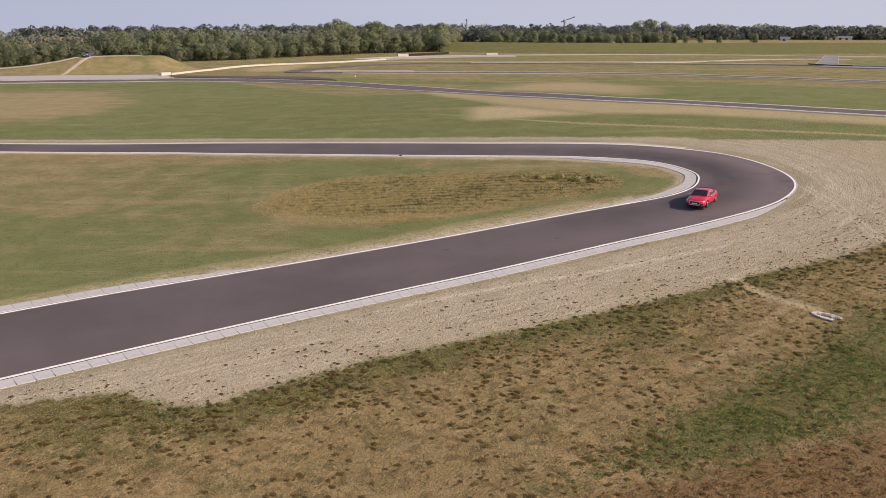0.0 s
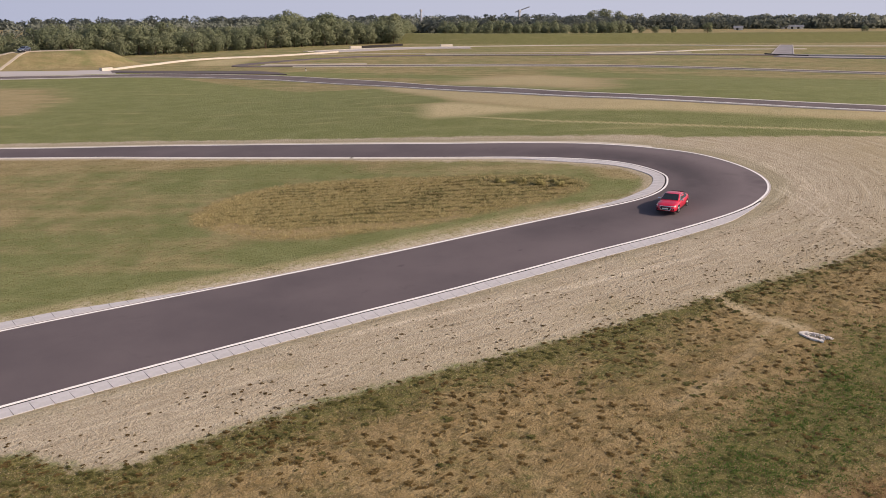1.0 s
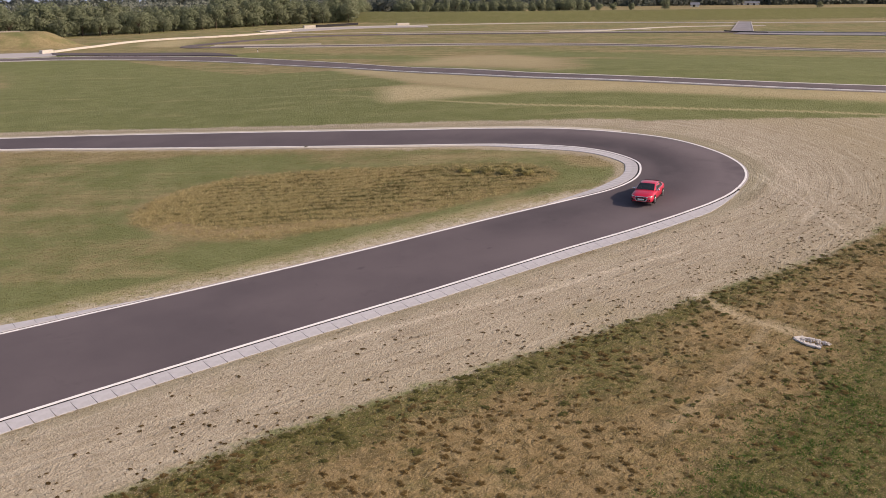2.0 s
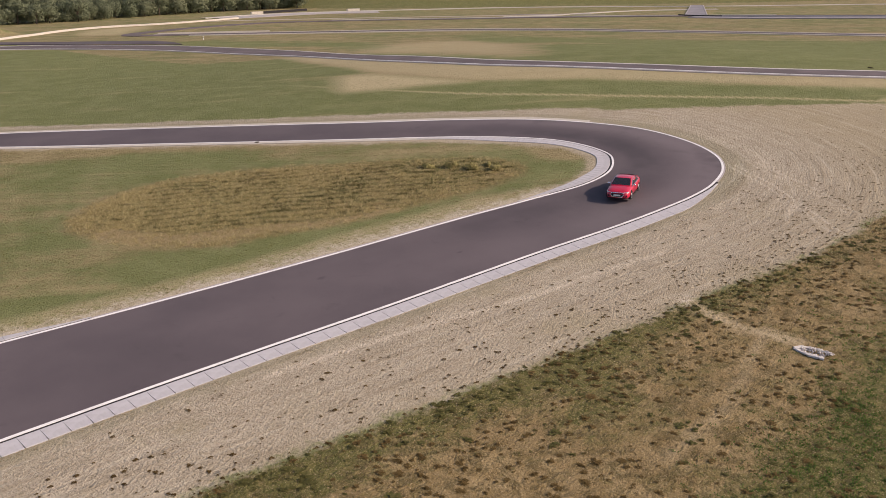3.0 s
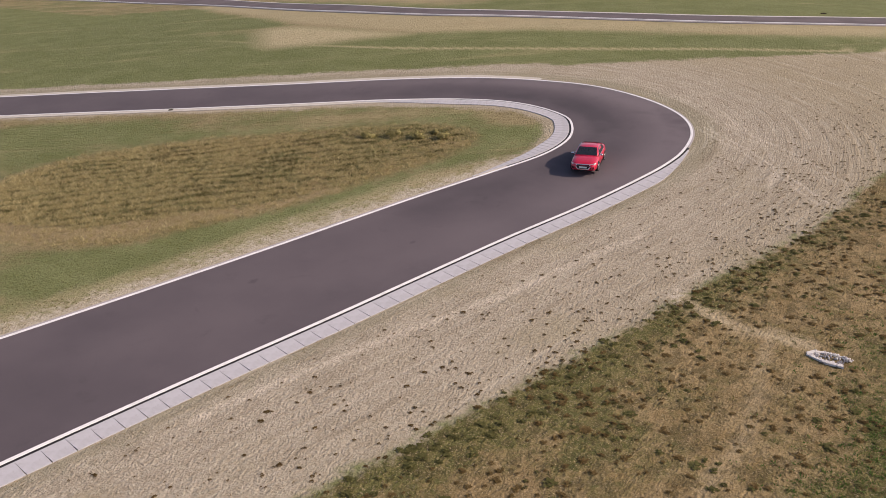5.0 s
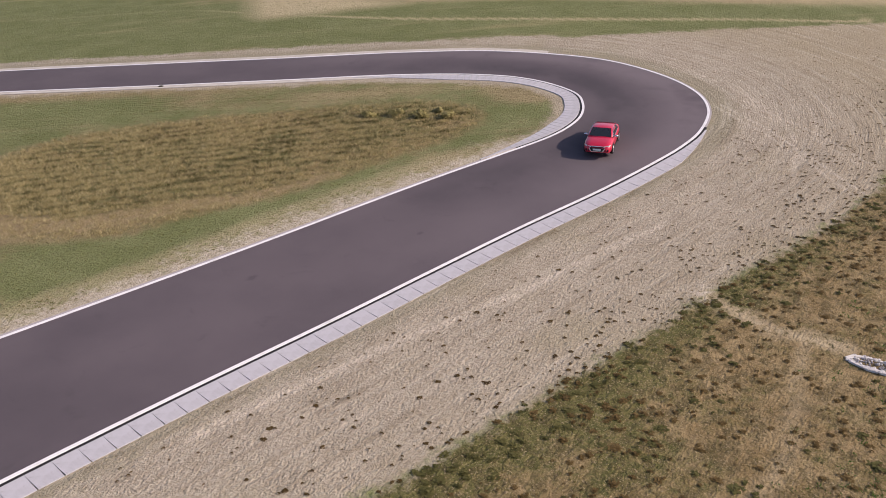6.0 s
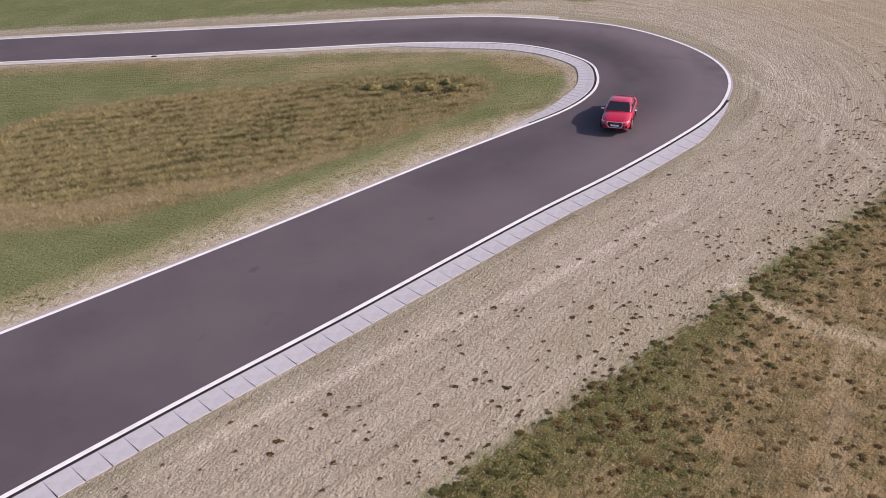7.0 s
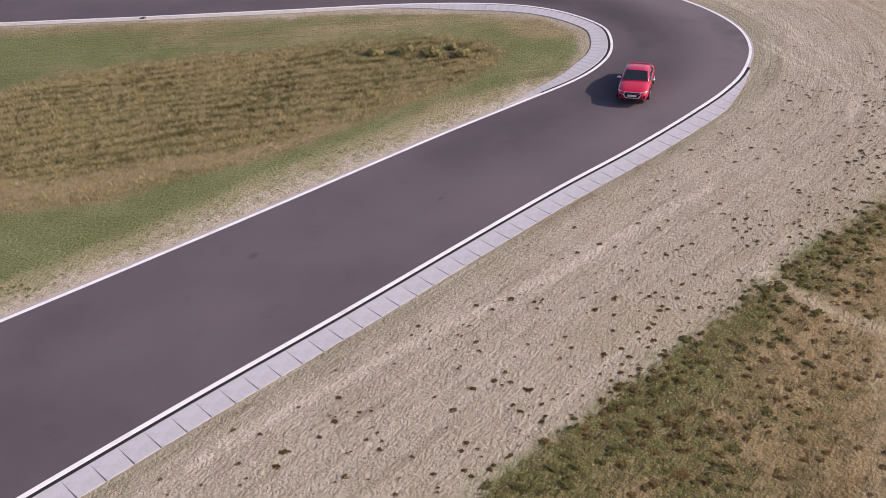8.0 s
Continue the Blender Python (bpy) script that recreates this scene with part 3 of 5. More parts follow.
    gap = np.zeros(x.shape)
    gap[lap] = reach(ax, ay, OUTER[::3])
    coarse = np.zeros(x.shape)
    coarse[lap] = np.where(rough, 1.0, 0.0)
    coarse[lap] = np.maximum(coarse[lap], np.clip(tall / 0.8 + 0.5, 0, 0.9))
    coarse = np.where(dike & (r > 230), 0.5, coarse)
    russet = np.where(coarse > 0.9, np.clip((21.3 - 0.3 * (x - 21.3) - y) / 1.8, 0, 0.75) * np.clip((x - 12) / 6, 0, 1), 0)
    for name, values in (("sand", sand), ("dry", dry), ("pale", pale), ("rough", coarse), ("gap", gap), ("russet", russet)):
        a = ob.data.attributes.new(name, "FLOAT", "POINT")
        a.data.foreach_set("value", np.clip(values, -6, 40).astype(np.float32))
    return tagged(ob, "open grass field with sandy strips and dry patches", "ground", kind="structure")


build_ground()


# ---------------------------------------------------------------- roads
# lighter copies of the asphalt for far tracks, paleness of distance in the colour
FAR_ASPHALT_PALE = concrete_material("far_asphalt_pale", (0.175, 0.155, 0.16), (0.14, 0.125, 0.13))
FAR_ASPHALT = plain("far_asphalt", (0.135, 0.112, 0.114), 0.9, vary=0.2, scale=0.3, spec=0.15)


def pair(left, right, marks):
    """Both edges in matched steps, section by section between marks on each."""
    a, b = [], []
    li = [0, *(nearest(left, m) for m, _ in marks), len(left) - 1]
    ri = [0, *(nearest(right, m) for _, m in marks), len(right) - 1]
    for l0, l1, r0, r1 in zip(li, li[1:], ri, ri[1:]):
        n = max(l1 - l0, r1 - r0) + 1
        a.append(even(left[l0: l1 + 1], count=n)[:-1])
        b.append(even(right[r0: r1 + 1], count=n)[:-1])
    return np.vstack([*a, left[-1:]]), np.vstack([*b, right[-1:]])


LAP_IN, LAP_OUT = pair(INNER, OUTER, [((59.5, 45.35), (61.5, 38.4)), ((67.4, 50.6), (74, 49.5)), ((62.8, 59.8), (67.2, 63.4))])
mid = (LAP_IN + LAP_OUT) / 2
worn = np.exp(-((mid - (68.5, 47.5)) ** 2).sum(1) / (2 * 14.0**2))
tagged(ribbon("road", LAP_IN, LAP_OUT, 0.03, ASPHALT, 10, 0.3, True, worn), "dark purplish-grey asphalt race track round a hairpin", "road", kind="structure")
b_left, b_right = pair(ROAD_B[0], ROAD_B[1], [((84.2, 181), (81, 173)), ((102.4, 130.8), (95.2, 121.5)), ((92.6, 82.3), (89.1, 79.4))])
tagged(ribbon("road", b_left, b_right, 0.09, FAR_ASPHALT, 2, 0.4, True, np.zeros(len(b_left))), "dark asphalt track crossing the field", "road", kind="structure")


def line(name, curve, a, b, up=0.042, mat=None, label="painted white edge line on the asphalt", deep=0.02):
    return tagged(ribbon(name, beside(curve, b), beside(curve, a), up, mat or PAINT, 1, deep), label, "line", kind="structure")


line("trim", OUTER, -0.14, 0.02)
line("trim", INNER, -0.03, 0.12)
line("trim", ROAD_B[0], -0.05, 0.1, 0.11, deep=0.02)
line("trim", ROAD_B[1], -0.2, 0.05, 0.11, deep=0.02)
line("verge", ROAD_B[0], 0.12, 0.6, 0.08, PALE, "pale concrete verge along the track", 0.2)
line("verge", ROAD_B[1], -0.6, -0.22, 0.08, GREY, "pale concrete verge along the track", 0.2)
# dark joint behind the line, and the concrete verge of the back straight
near_out = stretch(OUTER, (-30, 41.5), (65.9, 38.8))
apex_in = stretch(INNER, (54, 46.6), (60.5, 62.7))
start_in = stretch(INNER, (-30, 50.8), (26.5, 51.6))
line("trim", near_out, -0.30, -0.14, 0.02, SEAL, "dark bitumen joint between line and kerb", 0.1)
line("trim", stretch(INNER, (56.8, 46.0), (66.85, 53)), 0.12, 0.26, 0.02, SEAL, "dark bitumen joint between line and kerb", 0.1)
line("trim", start_in, 0.12, 0.24, 0.02, SEAL, "dark bitumen joint between line and kerb", 0.1)
line("trim", stretch(OUTER, (66.2, 38.85), (72.95, 54)), -0.26, -0.12, 0.03, GREY, "pale concrete verge along the track", 0.1)
line("trim", stretch(OUTER, (72.85, 54), (-45, 152)), -0.75, -0.12, 0.03, PALE, "pale concrete verge along the track", 0.1)
line("trim", stretch(INNER, (65.2, 56.4), (-48, 146)), 0.10, 0.65, 0.03, PALE, "pale concrete verge along the track", 0.1)
line("trim", stretch(INNER, (26.5, 51.6), (54, 46.6)), 0.10, 0.28, 0.03, GREY, "pale concrete verge along the track", 0.1)


def slab_mesh(corners, thick=0.16, worn=0.012):
    """One kerb slab on four ground corners, with worn bevelled upper edges."""
    bm = bmesh.new()
    top = [bm.verts.new(c) for c in corners]
    low = [bm.verts.new(c - Vector((0, 0, thick))) for c in corners]
    rim = bm.faces.new(top)
    for i in range(4):
        bm.faces.new((top[i - 1], low[i - 1], low[i], top[i]))
    bmesh.ops.recalc_face_normals(bm, faces=bm.faces)
    bmesh.ops.bevel(bm, geom=list(rim.edges), offset=worn, segments=1, affect="EDGES")
    me = bpy.data.meshes.new("slab")
    bm.to_mesh(me)
    bm.free()
    me.materials.append(SLAB)
    return me


def kerb(curve, near, wide, length, side, label, ease=(0.0, 0.0), up=0.035, joint=0.02, under=None, shut=0.012):
    """Slabs laid along a curve, from near metres off it outwards, with joints shut wide at the track and joint wide at the back; side is -1 for the right of the curve. ease: metres over which either end narrows."""
    edge = beside(curve, side * near)
    s = np.r_[0, np.cumsum(np.linalg.norm(np.diff(edge, axis=0), axis=1))]
    count = int(round(s[-1] / length))
    length = s[-1] / count
    a = np.minimum(1, s / ease[0]) if ease[0] else np.ones(len(s))
    b = np.minimum(1, (s[-1] - s) / ease[1]) if ease[1] else np.ones(len(s))
    share = np.maximum(0.10, np.minimum(a, b))
    back = beside(curve, side * (near + wide * share))
    far = beside(curve, side * (near + (wide - 0.05) * share))
    low = beside(curve, side * (near + 0.02))
    bed = tagged(ribbon("kerb", *((far, low) if side > 0 else (low, far)), 0.0, under or SEAL, 1, 0.2), label, "kerb", kind="structure")
    rng = random.Random(4)
    for n in range(count):
        e = [np.array([np.interp(v, s, c[:, k]) for k in (0, 1)]) for c, slit in ((edge, shut), (back, joint)) for v in (n * length + slit / 2, (n + 1) * length - slit / 2)]
        mid_ = sum(e) / 4
        z0, tilt = float(land(*mid_)), rng.uniform(-0.003, 0.003)
        ob = new("slab", slab_mesh([Vector((*(q - mid_), float(land(*q)) - z0 + drop)) for q, drop in ((e[0], 0.015), (e[1], 0.015), (e[3], 0.0), (e[2], 0.0))], worn=max(0.002, shut)))
        ob.matrix_world = pose(mid_[0], mid_[1], z0 + up + tilt)
        ob.parent = bed
    return bed


kerb(stretch(OUTER, (-14, 43), (65.6, 38.8)), 0.30, 0.90, 0.86, -1, "pale concrete slab kerb along the outer edge", (0, 5.5), joint=0.046, under=SEAL, shut=0.0)
kerb(apex_in, 0.26, 0.98, 0.5, 1, "pale concrete slab kerb on the inside of the bend", (7.0, 7.0), 0.045, 0.012, GREY)
kerb(start_in, 0.24, 1.1, 1.0, 1, "pale concrete slab kerb along the inner edge", (0, 9.0), 0.045, 0.012, GREY)


# ---------------------------------------------------------------- far tracks, walls and banks
def strip(name, points, width, mat, label, category="road", up=0.12, gap=2.0, deep=0.3):
    c = spline(points, gap)
    return tagged(ribbon(name, beside(c, width / 2), beside(c, -width / 2), up, mat, 1, deep, True, np.zeros(len(c))), label, category, kind="structure")


DIRT = concrete_material("pale_dirt", (0.44, 0.37, 0.28), (0.36, 0.30, 0.22))
LOOP = [(262, 78), (241, 108), (225.9, 129.4), (216.9, 140.7), (201.9, 157.2), (190, 167), (173.7, 183), (161.9, 192.8), (148.9, 200.6), (140, 201.6), (126.2, 200.6),
        (115.9, 197.8), (108.8, 195), (105.5, 191.6), (108, 188), (115.2, 182.7), (122.3, 175.9), (132, 167.3), (141.6, 158.7), (151.3, 149.8), (159.5, 140.3), (166.9, 130.1),
        (172.6, 119.2), (176.6, 107.9), (180.5, 97.2), (186.1, 81.3), (200, 46)]
strip("road", LOOP, 3.6, FAR_ASPHALT, "far loop of asphalt track")
strip("verge", [(p[0] + 2.0, p[1] + 1.7) for p in LOOP[14:]], 0.8, PALE, "pale concrete verge of the far loop", "verge", up=0.14)
strip("verge", [(p[0] - 2.0, p[1] - 1.7) for p in LOOP[15:]], 0.8, PALE, "pale concrete verge of the far loop", "verge", up=0.14)
strip("verge", [(p[0] + 2.4, p[1] + 2.2) for p in LOOP[1:8]], 0.9, PALE, "pale concrete verge of the far loop", "verge", up=0.14)
strip("path", [(112, 191.5), (117, 188), (124, 182.5), (131, 177)], 3.0, DIRT, "pale dirt inside the turn of the far loop", "path", up=0.1)
strip("road", [(152, 229), (163, 228), (175, 227), (187, 223.5), (199, 214)], 9.0, GREY, "far pale-grey asphalt apron", up=0.1)
strip("road", [(150, 233), (170, 234.5), (197.7, 224), (215.2, 213.2), (237.5, 197.3), (256.4, 176.7), (275.4, 147.8), (293.8, 127.7), (330, 90)], 2.4, PALE, "far pale track along the foot of the bank", up=0.14)
strip("path", [(140, 222), (154.9, 211.7), (168.8, 201.1), (180.8, 190.5), (192.8, 179.9), (204.3, 169.8), (213.4, 162.2), (224, 150)], 1.5, DIRT, "thin pale track across the far field", "path", up=0.1)
strip("road", [(204.3, 171.8), (213.4, 164.2), (223, 154)], 1.6, FAR_ASPHALT_PALE, "short dark track in the far field", up=0.13)
strip("path", [(198.9, 165.3), (210, 159.6), (222.3, 157), (235.1, 154.3), (245.8, 149.7), (262, 136)], 1.9, PALE, "pale gravel service path", "path", up=0.16)
apron = [spline(c, 2.0) for c in ([(-60, 260), (20, 232), (45, 221.5), (60.5, 214.5), (69.8, 207.1), (80.1, 202.5)], [(-64, 247), (16, 220.5), (41, 208.5), (56.8, 201), (66.5, 194.8), (76.5, 191.2)])]
n = len(apron[0])
tagged(ribbon("road", apron[0], even(apron[1], count=n), 0.06, GREY, 1, 0.3, True, np.zeros(n)), "grey concrete apron beside the far track", "road", kind="structure")
slip = [even(spline(c, 1.0), count=40) for c in ([(78.6, 199.4), (87.1, 188.8), (95.8, 179.7), (100.6, 174.2), (101.6, 168)], [(76.6, 193.6), (84.8, 183.2), (92.6, 173.6), (97.2, 167.2), (100.2, 162.5)])]
tagged(ribbon("road", *slip, 0.13, ASPHALT, 2, 0.3, True, np.zeros(40)), "dark asphalt slip lane beside the far track", "road", kind="structure")
strip("path", [(58.2, 212.5), (60.4, 217), (62.8, 220.4), (64.9, 222), (66.7, 223.2), (68.3, 224.6), (70.2, 226.6)], 0.8, DIRT, "pale dirt path up the mound", "path", up=0.08, gap=0.8)
strip("path", [(-20, 268), (10, 253), (32, 242.5), (50, 234.5), (63, 229.5), (73, 226), (81, 222.4)], 1.2, DIRT, "pale dirt path along the crest of the mound", "path", up=0.2, gap=0.8)



def wall(points, tall, thick, mat, label, up=0.0):
    """A low barrier of even height along a curve."""
    c = spline(points, 3.0)
    l, r = beside(c, thick / 2), beside(c, -thick / 2)
    z = land(c[:, 0], c[:, 1]) + up
    n = len(c)
    v = [(*p, z[i] + h) for h in (-0.2, tall) for side in (l, r) for i, p in enumerate(side)]
    f = []
    for i in range(n - 1):
        a, b, d, e = i, n + i, 2 * n + i, 3 * n + i
        f += [(a + 1, a, d, d + 1), (b, b + 1, e + 1, e), (d, e, e + 1, d + 1)]
    f += [(0, n, 3 * n, 2 * n), (n - 1, 3 * n - 1, 4 * n - 1, 2 * n - 1)]
    return tagged(mesh_object("barrier", v, f, mat), label, "barrier", kind="structure")


wall([(79.6, 201), (87.2, 206.4), (94.6, 210.9), (99.2, 214.5), (109.2, 219.4), (117.7, 220.4), (128.2, 219.3), (138.1, 219.8), (146, 221.2), (155.2, 223.8)], 0.42, 0.6, PALE, "low cream-white concrete barrier wall")
wall([(76.6, 199.6), (78.2, 200.2), (79.4, 200.9)], 0.7, 0.8, PALE, "low cream-white concrete barrier wall")
wall([(174.7, 238.6), (183.9, 239.2), (192.6, 240.6)], 0.7, 0.8, SEAL, "low dark-grey barrier wall by the far track")
wall([(170.6, 239.2), (174.4, 238.6)], 0.7, 0.8, PALE, "short cream concrete barrier block")
wall([(197.6, 226.8), (201.4, 225.4)], 0.7, 1.2, PALE, "short cream concrete barrier block")


# ---------------------------------------------------------------- trees
def leaf_cloud(rng, blobs, count, size):
    """Small leaf sprays spread over the skins of a heap of uneven blobs."""
    c = np.array([b[:3] for b in blobs])
    r = np.array([b[3] for b in blobs])
    w = r**2 / (r**2).sum()
    k = rng.choice(len(r), count, p=w)
    d = rng.normal(size=(count, 3))
    d /= np.linalg.norm(d, axis=1, keepdims=True)
    d[:, 2] = np.abs(d[:, 2]) * np.where(rng.random(count) < 0.75, 1, -0.7)
    p = c[k] + d * (r[k] * rng.uniform(0.8, 1.03, count))[:, None] * (1, 1, 0.85)
    u = rng.normal(size=(count, 3))
    u -= (u * d).sum(1, keepdims=True) * d * 0.6
    u /= np.linalg.norm(u, axis=1, keepdims=True)
    v = np.cross(d, u)
    v /= np.linalg.norm(v, axis=1, keepdims=True)
    s = (size * rng.uniform(0.5, 1.3, count))[:, None]
    q = np.stack([p - u * s, p - v * s * 0.7 - d * s * 0.1, p + u * s, p + v * s * 0.7 + d * s * 0.25], 1)
    mid_ = c.mean(0)
    out = p - mid_
    out /= np.linalg.norm(out, axis=1, keepdims=True) + 1e-9
    face = d * 0.6 + out * 0.5 + rng.normal(size=(count, 3)) * 0.12
    face /= np.linalg.norm(face, axis=1, keepdims=True)
    return q.reshape(-1, 3), np.arange(count * 4).reshape(-1, 4), np.repeat(face, 4, 0)


def leaf_mesh(name, cloud, mat):
    v, f, n = cloud
    me = bpy.data.meshes.new(name)
    me.from_pydata(v.tolist(), [], f.tolist())
    me.polygons.foreach_set("use_smooth", [True] * len(me.polygons))
    me.normals_split_custom_set_from_vertices(n.tolist())
    me.materials.append(mat)
    return me


def crown_mesh(seed, tall, wide, leaves=2500, size=0.27):
    """A broad crown that hangs nearly to the ground, a heap of uneven boughs with gaps between them."""
    rng = np.random.default_rng(seed)
    blobs = []
    for n in range(34):
        h = rng.uniform(0.10, 0.86)
        hull = wide / 2 * math.sqrt(max(0.05, 1 - ((h - 0.42) / 0.58) ** 2))
        a, out = rng.uniform(0, 6.28), rng.uniform(0.30, 0.78)
        size_ = wide * rng.uniform(0.13, 0.23) * (1.1 - 0.25 * h)
        blobs.append((math.cos(a) * hull * out, math.sin(a) * hull * out, tall * h, size_))
    return leaf_mesh("crown", leaf_cloud(rng, blobs, leaves, size), LEAF)


def trunk_mesh(seed, tall):
    """A tapered trunk that splits into limbs."""
    rng = random.Random(seed)
    bm = bmesh.new()

    def limb(a, b, r0, r1):
        d = (b - a)
        m = Matrix.Translation((a + b) / 2) @ d.to_track_quat("Z", "Y").to_matrix().to_4x4()
        bmesh.ops.create_cone(bm, cap_ends=True, segments=7, radius1=r0, radius2=r1, depth=d.length, matrix=m)

    top = Vector((rng.uniform(-0.3, 0.3), rng.uniform(-0.3, 0.3), tall * 0.42))
    limb(Vector((0, 0, -0.3)), top, 0.28, 0.18)
    for n in range(5):
        a = n * 1.26 + rng.random()
        start = top * rng.uniform(0.55, 1.0)
        limb(start, start + Vector((math.cos(a) * tall * 0.2, math.sin(a) * tall * 0.2, tall * rng.uniform(0.2, 0.38))), 0.12, 0.04)
    me = bpy.data.meshes.new("trunk")
    bm.to_mesh(me)
    bm.free()
    me.materials.append(BARK)
    return me


KINDS = [(crown_mesh(20 + n, t, w), trunk_mesh(n, t)) for n, (t, w) in enumerate(((9.0, 8.6), (9.4, 8.0), (8.6, 8.8), (9.8, 9.4), (8.4, 7.6), (9.2, 9.2)))]


def tree(x, y, kind, size=1.0, label="full-grown broadleaf tree in dark green leaf", group="trees along the field"):
    e = base("tree", x, y, turn=(x * 37 + y * 11) % 360)
    e.scale = (size, size, size)
    for name, me in zip(("crown", "trunk"), KINDS[kind]):
        child(new(name, me), e)
    return tagged(e, label, "tree", group)


belt = spline([(-50, 292), (0, 274), (40, 263), (75, 256), (98, 253), (114, 252), (135, 255.5), (160, 261), (182, 260.5), (203, 258.5), (209, 272), (232, 287)], 4.4)
SKYLINE = ((60, 75, 98, 114, 135, 148, 156, 176, 186, 203, 232), (0.84, 0.84, 1.12, 1.0, 0.85, 0.8, 1.34, 1.28, 0.92, 1.08, 0.95))
rng = random.Random(8)
for n, (x, y) in enumerate(belt):
    d = math.hypot(x, y)
    ux, uy = x / d, y / d
    for row in range(3):
        k = rng.randrange(6)
        clump = float(np.interp(x, *SKYLINE)) * (1 + 0.14 * noise.noise((x * 0.09, row * 3.0, 4.0)))
        q = row * 5.0 + rng.uniform(-1.8, 1.8)
        tree(x + ux * q + rng.uniform(-1.2, 1.2), y + uy * q + rng.uniform(-1.2, 1.2), k, clump * (rng.uniform(0.62, 0.80) + row * 0.11))


# ---------------------------------------------------------------- far woods and distance
def far_woods(points, count, size, leaves, seed, leaf):
    """Woods so far off that no tree can be told from the next."""
    r = np.random.default_rng(seed)
    c = even(np.array(points, float), count=count)
    blobs = []
    for x, y in c:
        for n in range(2):
            q, s = r.uniform(-9, 9, 2), size * r.uniform(0.6, 1.15)
            z = float(land(x, y))
            blobs.append((x + q[0], y + q[1], z + s * r.uniform(0.62, 0.98), s * 0.66))
            blobs.append((x + q[0] + r.uniform(-2, 2), y + q[1], z + s * 0.32, s * 0.72))
    return tagged(new("far_woods", leaf_mesh("far_woods", leaf_cloud(r, blobs, leaves, leaf), LEAF_HAZED)), "distant belt of green woodland with haze put into its leaf colour", "woods", kind="stuff")


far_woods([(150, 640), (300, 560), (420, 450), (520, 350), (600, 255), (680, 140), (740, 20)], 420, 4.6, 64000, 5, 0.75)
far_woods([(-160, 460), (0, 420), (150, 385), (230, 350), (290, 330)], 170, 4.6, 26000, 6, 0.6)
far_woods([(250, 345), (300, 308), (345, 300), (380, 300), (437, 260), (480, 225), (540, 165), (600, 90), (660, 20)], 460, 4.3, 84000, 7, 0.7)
edge_row = spline([(246, 285), (268, 262), (290, 242), (305, 232)], 4.0)
rng = random.Random(3)
for n, (x, y) in enumerate(edge_row):
    for row in range(2):
        q = 18 + row * 8 + rng.uniform(-4, 4)
        tree(x + 0.75 * q, y + 0.65 * q, rng.randrange(6), rng.uniform(0.50, 0.72), "small broadleaf tree in the edge of a wood", "trees behind the bank")
for x, y in ((334, 249), (340, 246), (347, 241), (361, 233), (421, 190)):
    tree(x, y, rng.randrange(6), rng.uniform(0.36, 0.5), "small broadleaf tree standing alone by a field", "trees behind the bank")
for x, y, s in ((444, 357, 1.2), (439, 364, 1.1), (449, 350, 1.05), (446, 361, 1.15)):
    tree(x, y, 5, s, "tall broadleaf tree standing above the far woods", "trees behind the bank")


def backdrop():
    """Pale hazy sky low over the horizon, far behind everything."""
    m = bpy.data.materials.new("hazy_sky")
    m.use_nodes = True
    t = m.node_tree
    t.nodes.remove(t.nodes["Principled BSDF"])
    e = t.nodes.new("ShaderNodeEmission")
    sep = t.nodes.new("ShaderNodeSeparateXYZ")
    t.links.new(coords(t), sep.inputs[0])
    up = step(t, sep.outputs["Z"], 0.0, 420.0)
    side = step(t, sep.outputs["X"], 300.0, 2600.0)
    c = mix(t, up, SKY_LOW, SKY_HIGH)
    c = mix(t, calc(t, "MULTIPLY", side, 0.7), c, SKY_RIGHT)
    t.links.new(c, e.inputs["Color"])
    t.links.new(e.outputs[0], t.nodes["Material Output"].inputs["Surface"])
    n, r = 96, 2700.0
    v = [(r * math.cos(a), r * math.sin(a), z) for z in (-200, 150, 420) for a in np.linspace(0, 2 * math.pi, n, endpoint=False)]
    f = [(k * n + i, k * n + (i + 1) % n, (k + 1) * n + (i + 1) % n, (k + 1) * n + i) for k in range(2) for i in range(n)]
    ob = mesh_object("backdrop", v, f, m, True)
    return tagged(ob, "pale lavender hazy sky above the horizon", "sky", kind="structure")


SKY_LOW, SKY_HIGH, SKY_RIGHT = (0.315, 0.392, 0.57), (0.245, 0.322, 0.53), (0.41, 0.485, 0.64)
backdrop()

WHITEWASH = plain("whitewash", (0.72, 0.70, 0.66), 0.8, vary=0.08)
DARKGLASS = plain("dark_glass", (0.02, 0.022, 0.026), 0.12, vary=0.1, spec=0.6)
STEEL = plain("grey_steel", (0.30, 0.30, 0.32), 0.5, 0.6)


def box(sx, sy, sz, m=None):
    bm = bmesh.new()
    bmesh.ops.create_cube(bm, size=1.0, matrix=(m or Matrix()) @ Matrix.Diagonal((sx, sy, sz, 1)))
    return bm


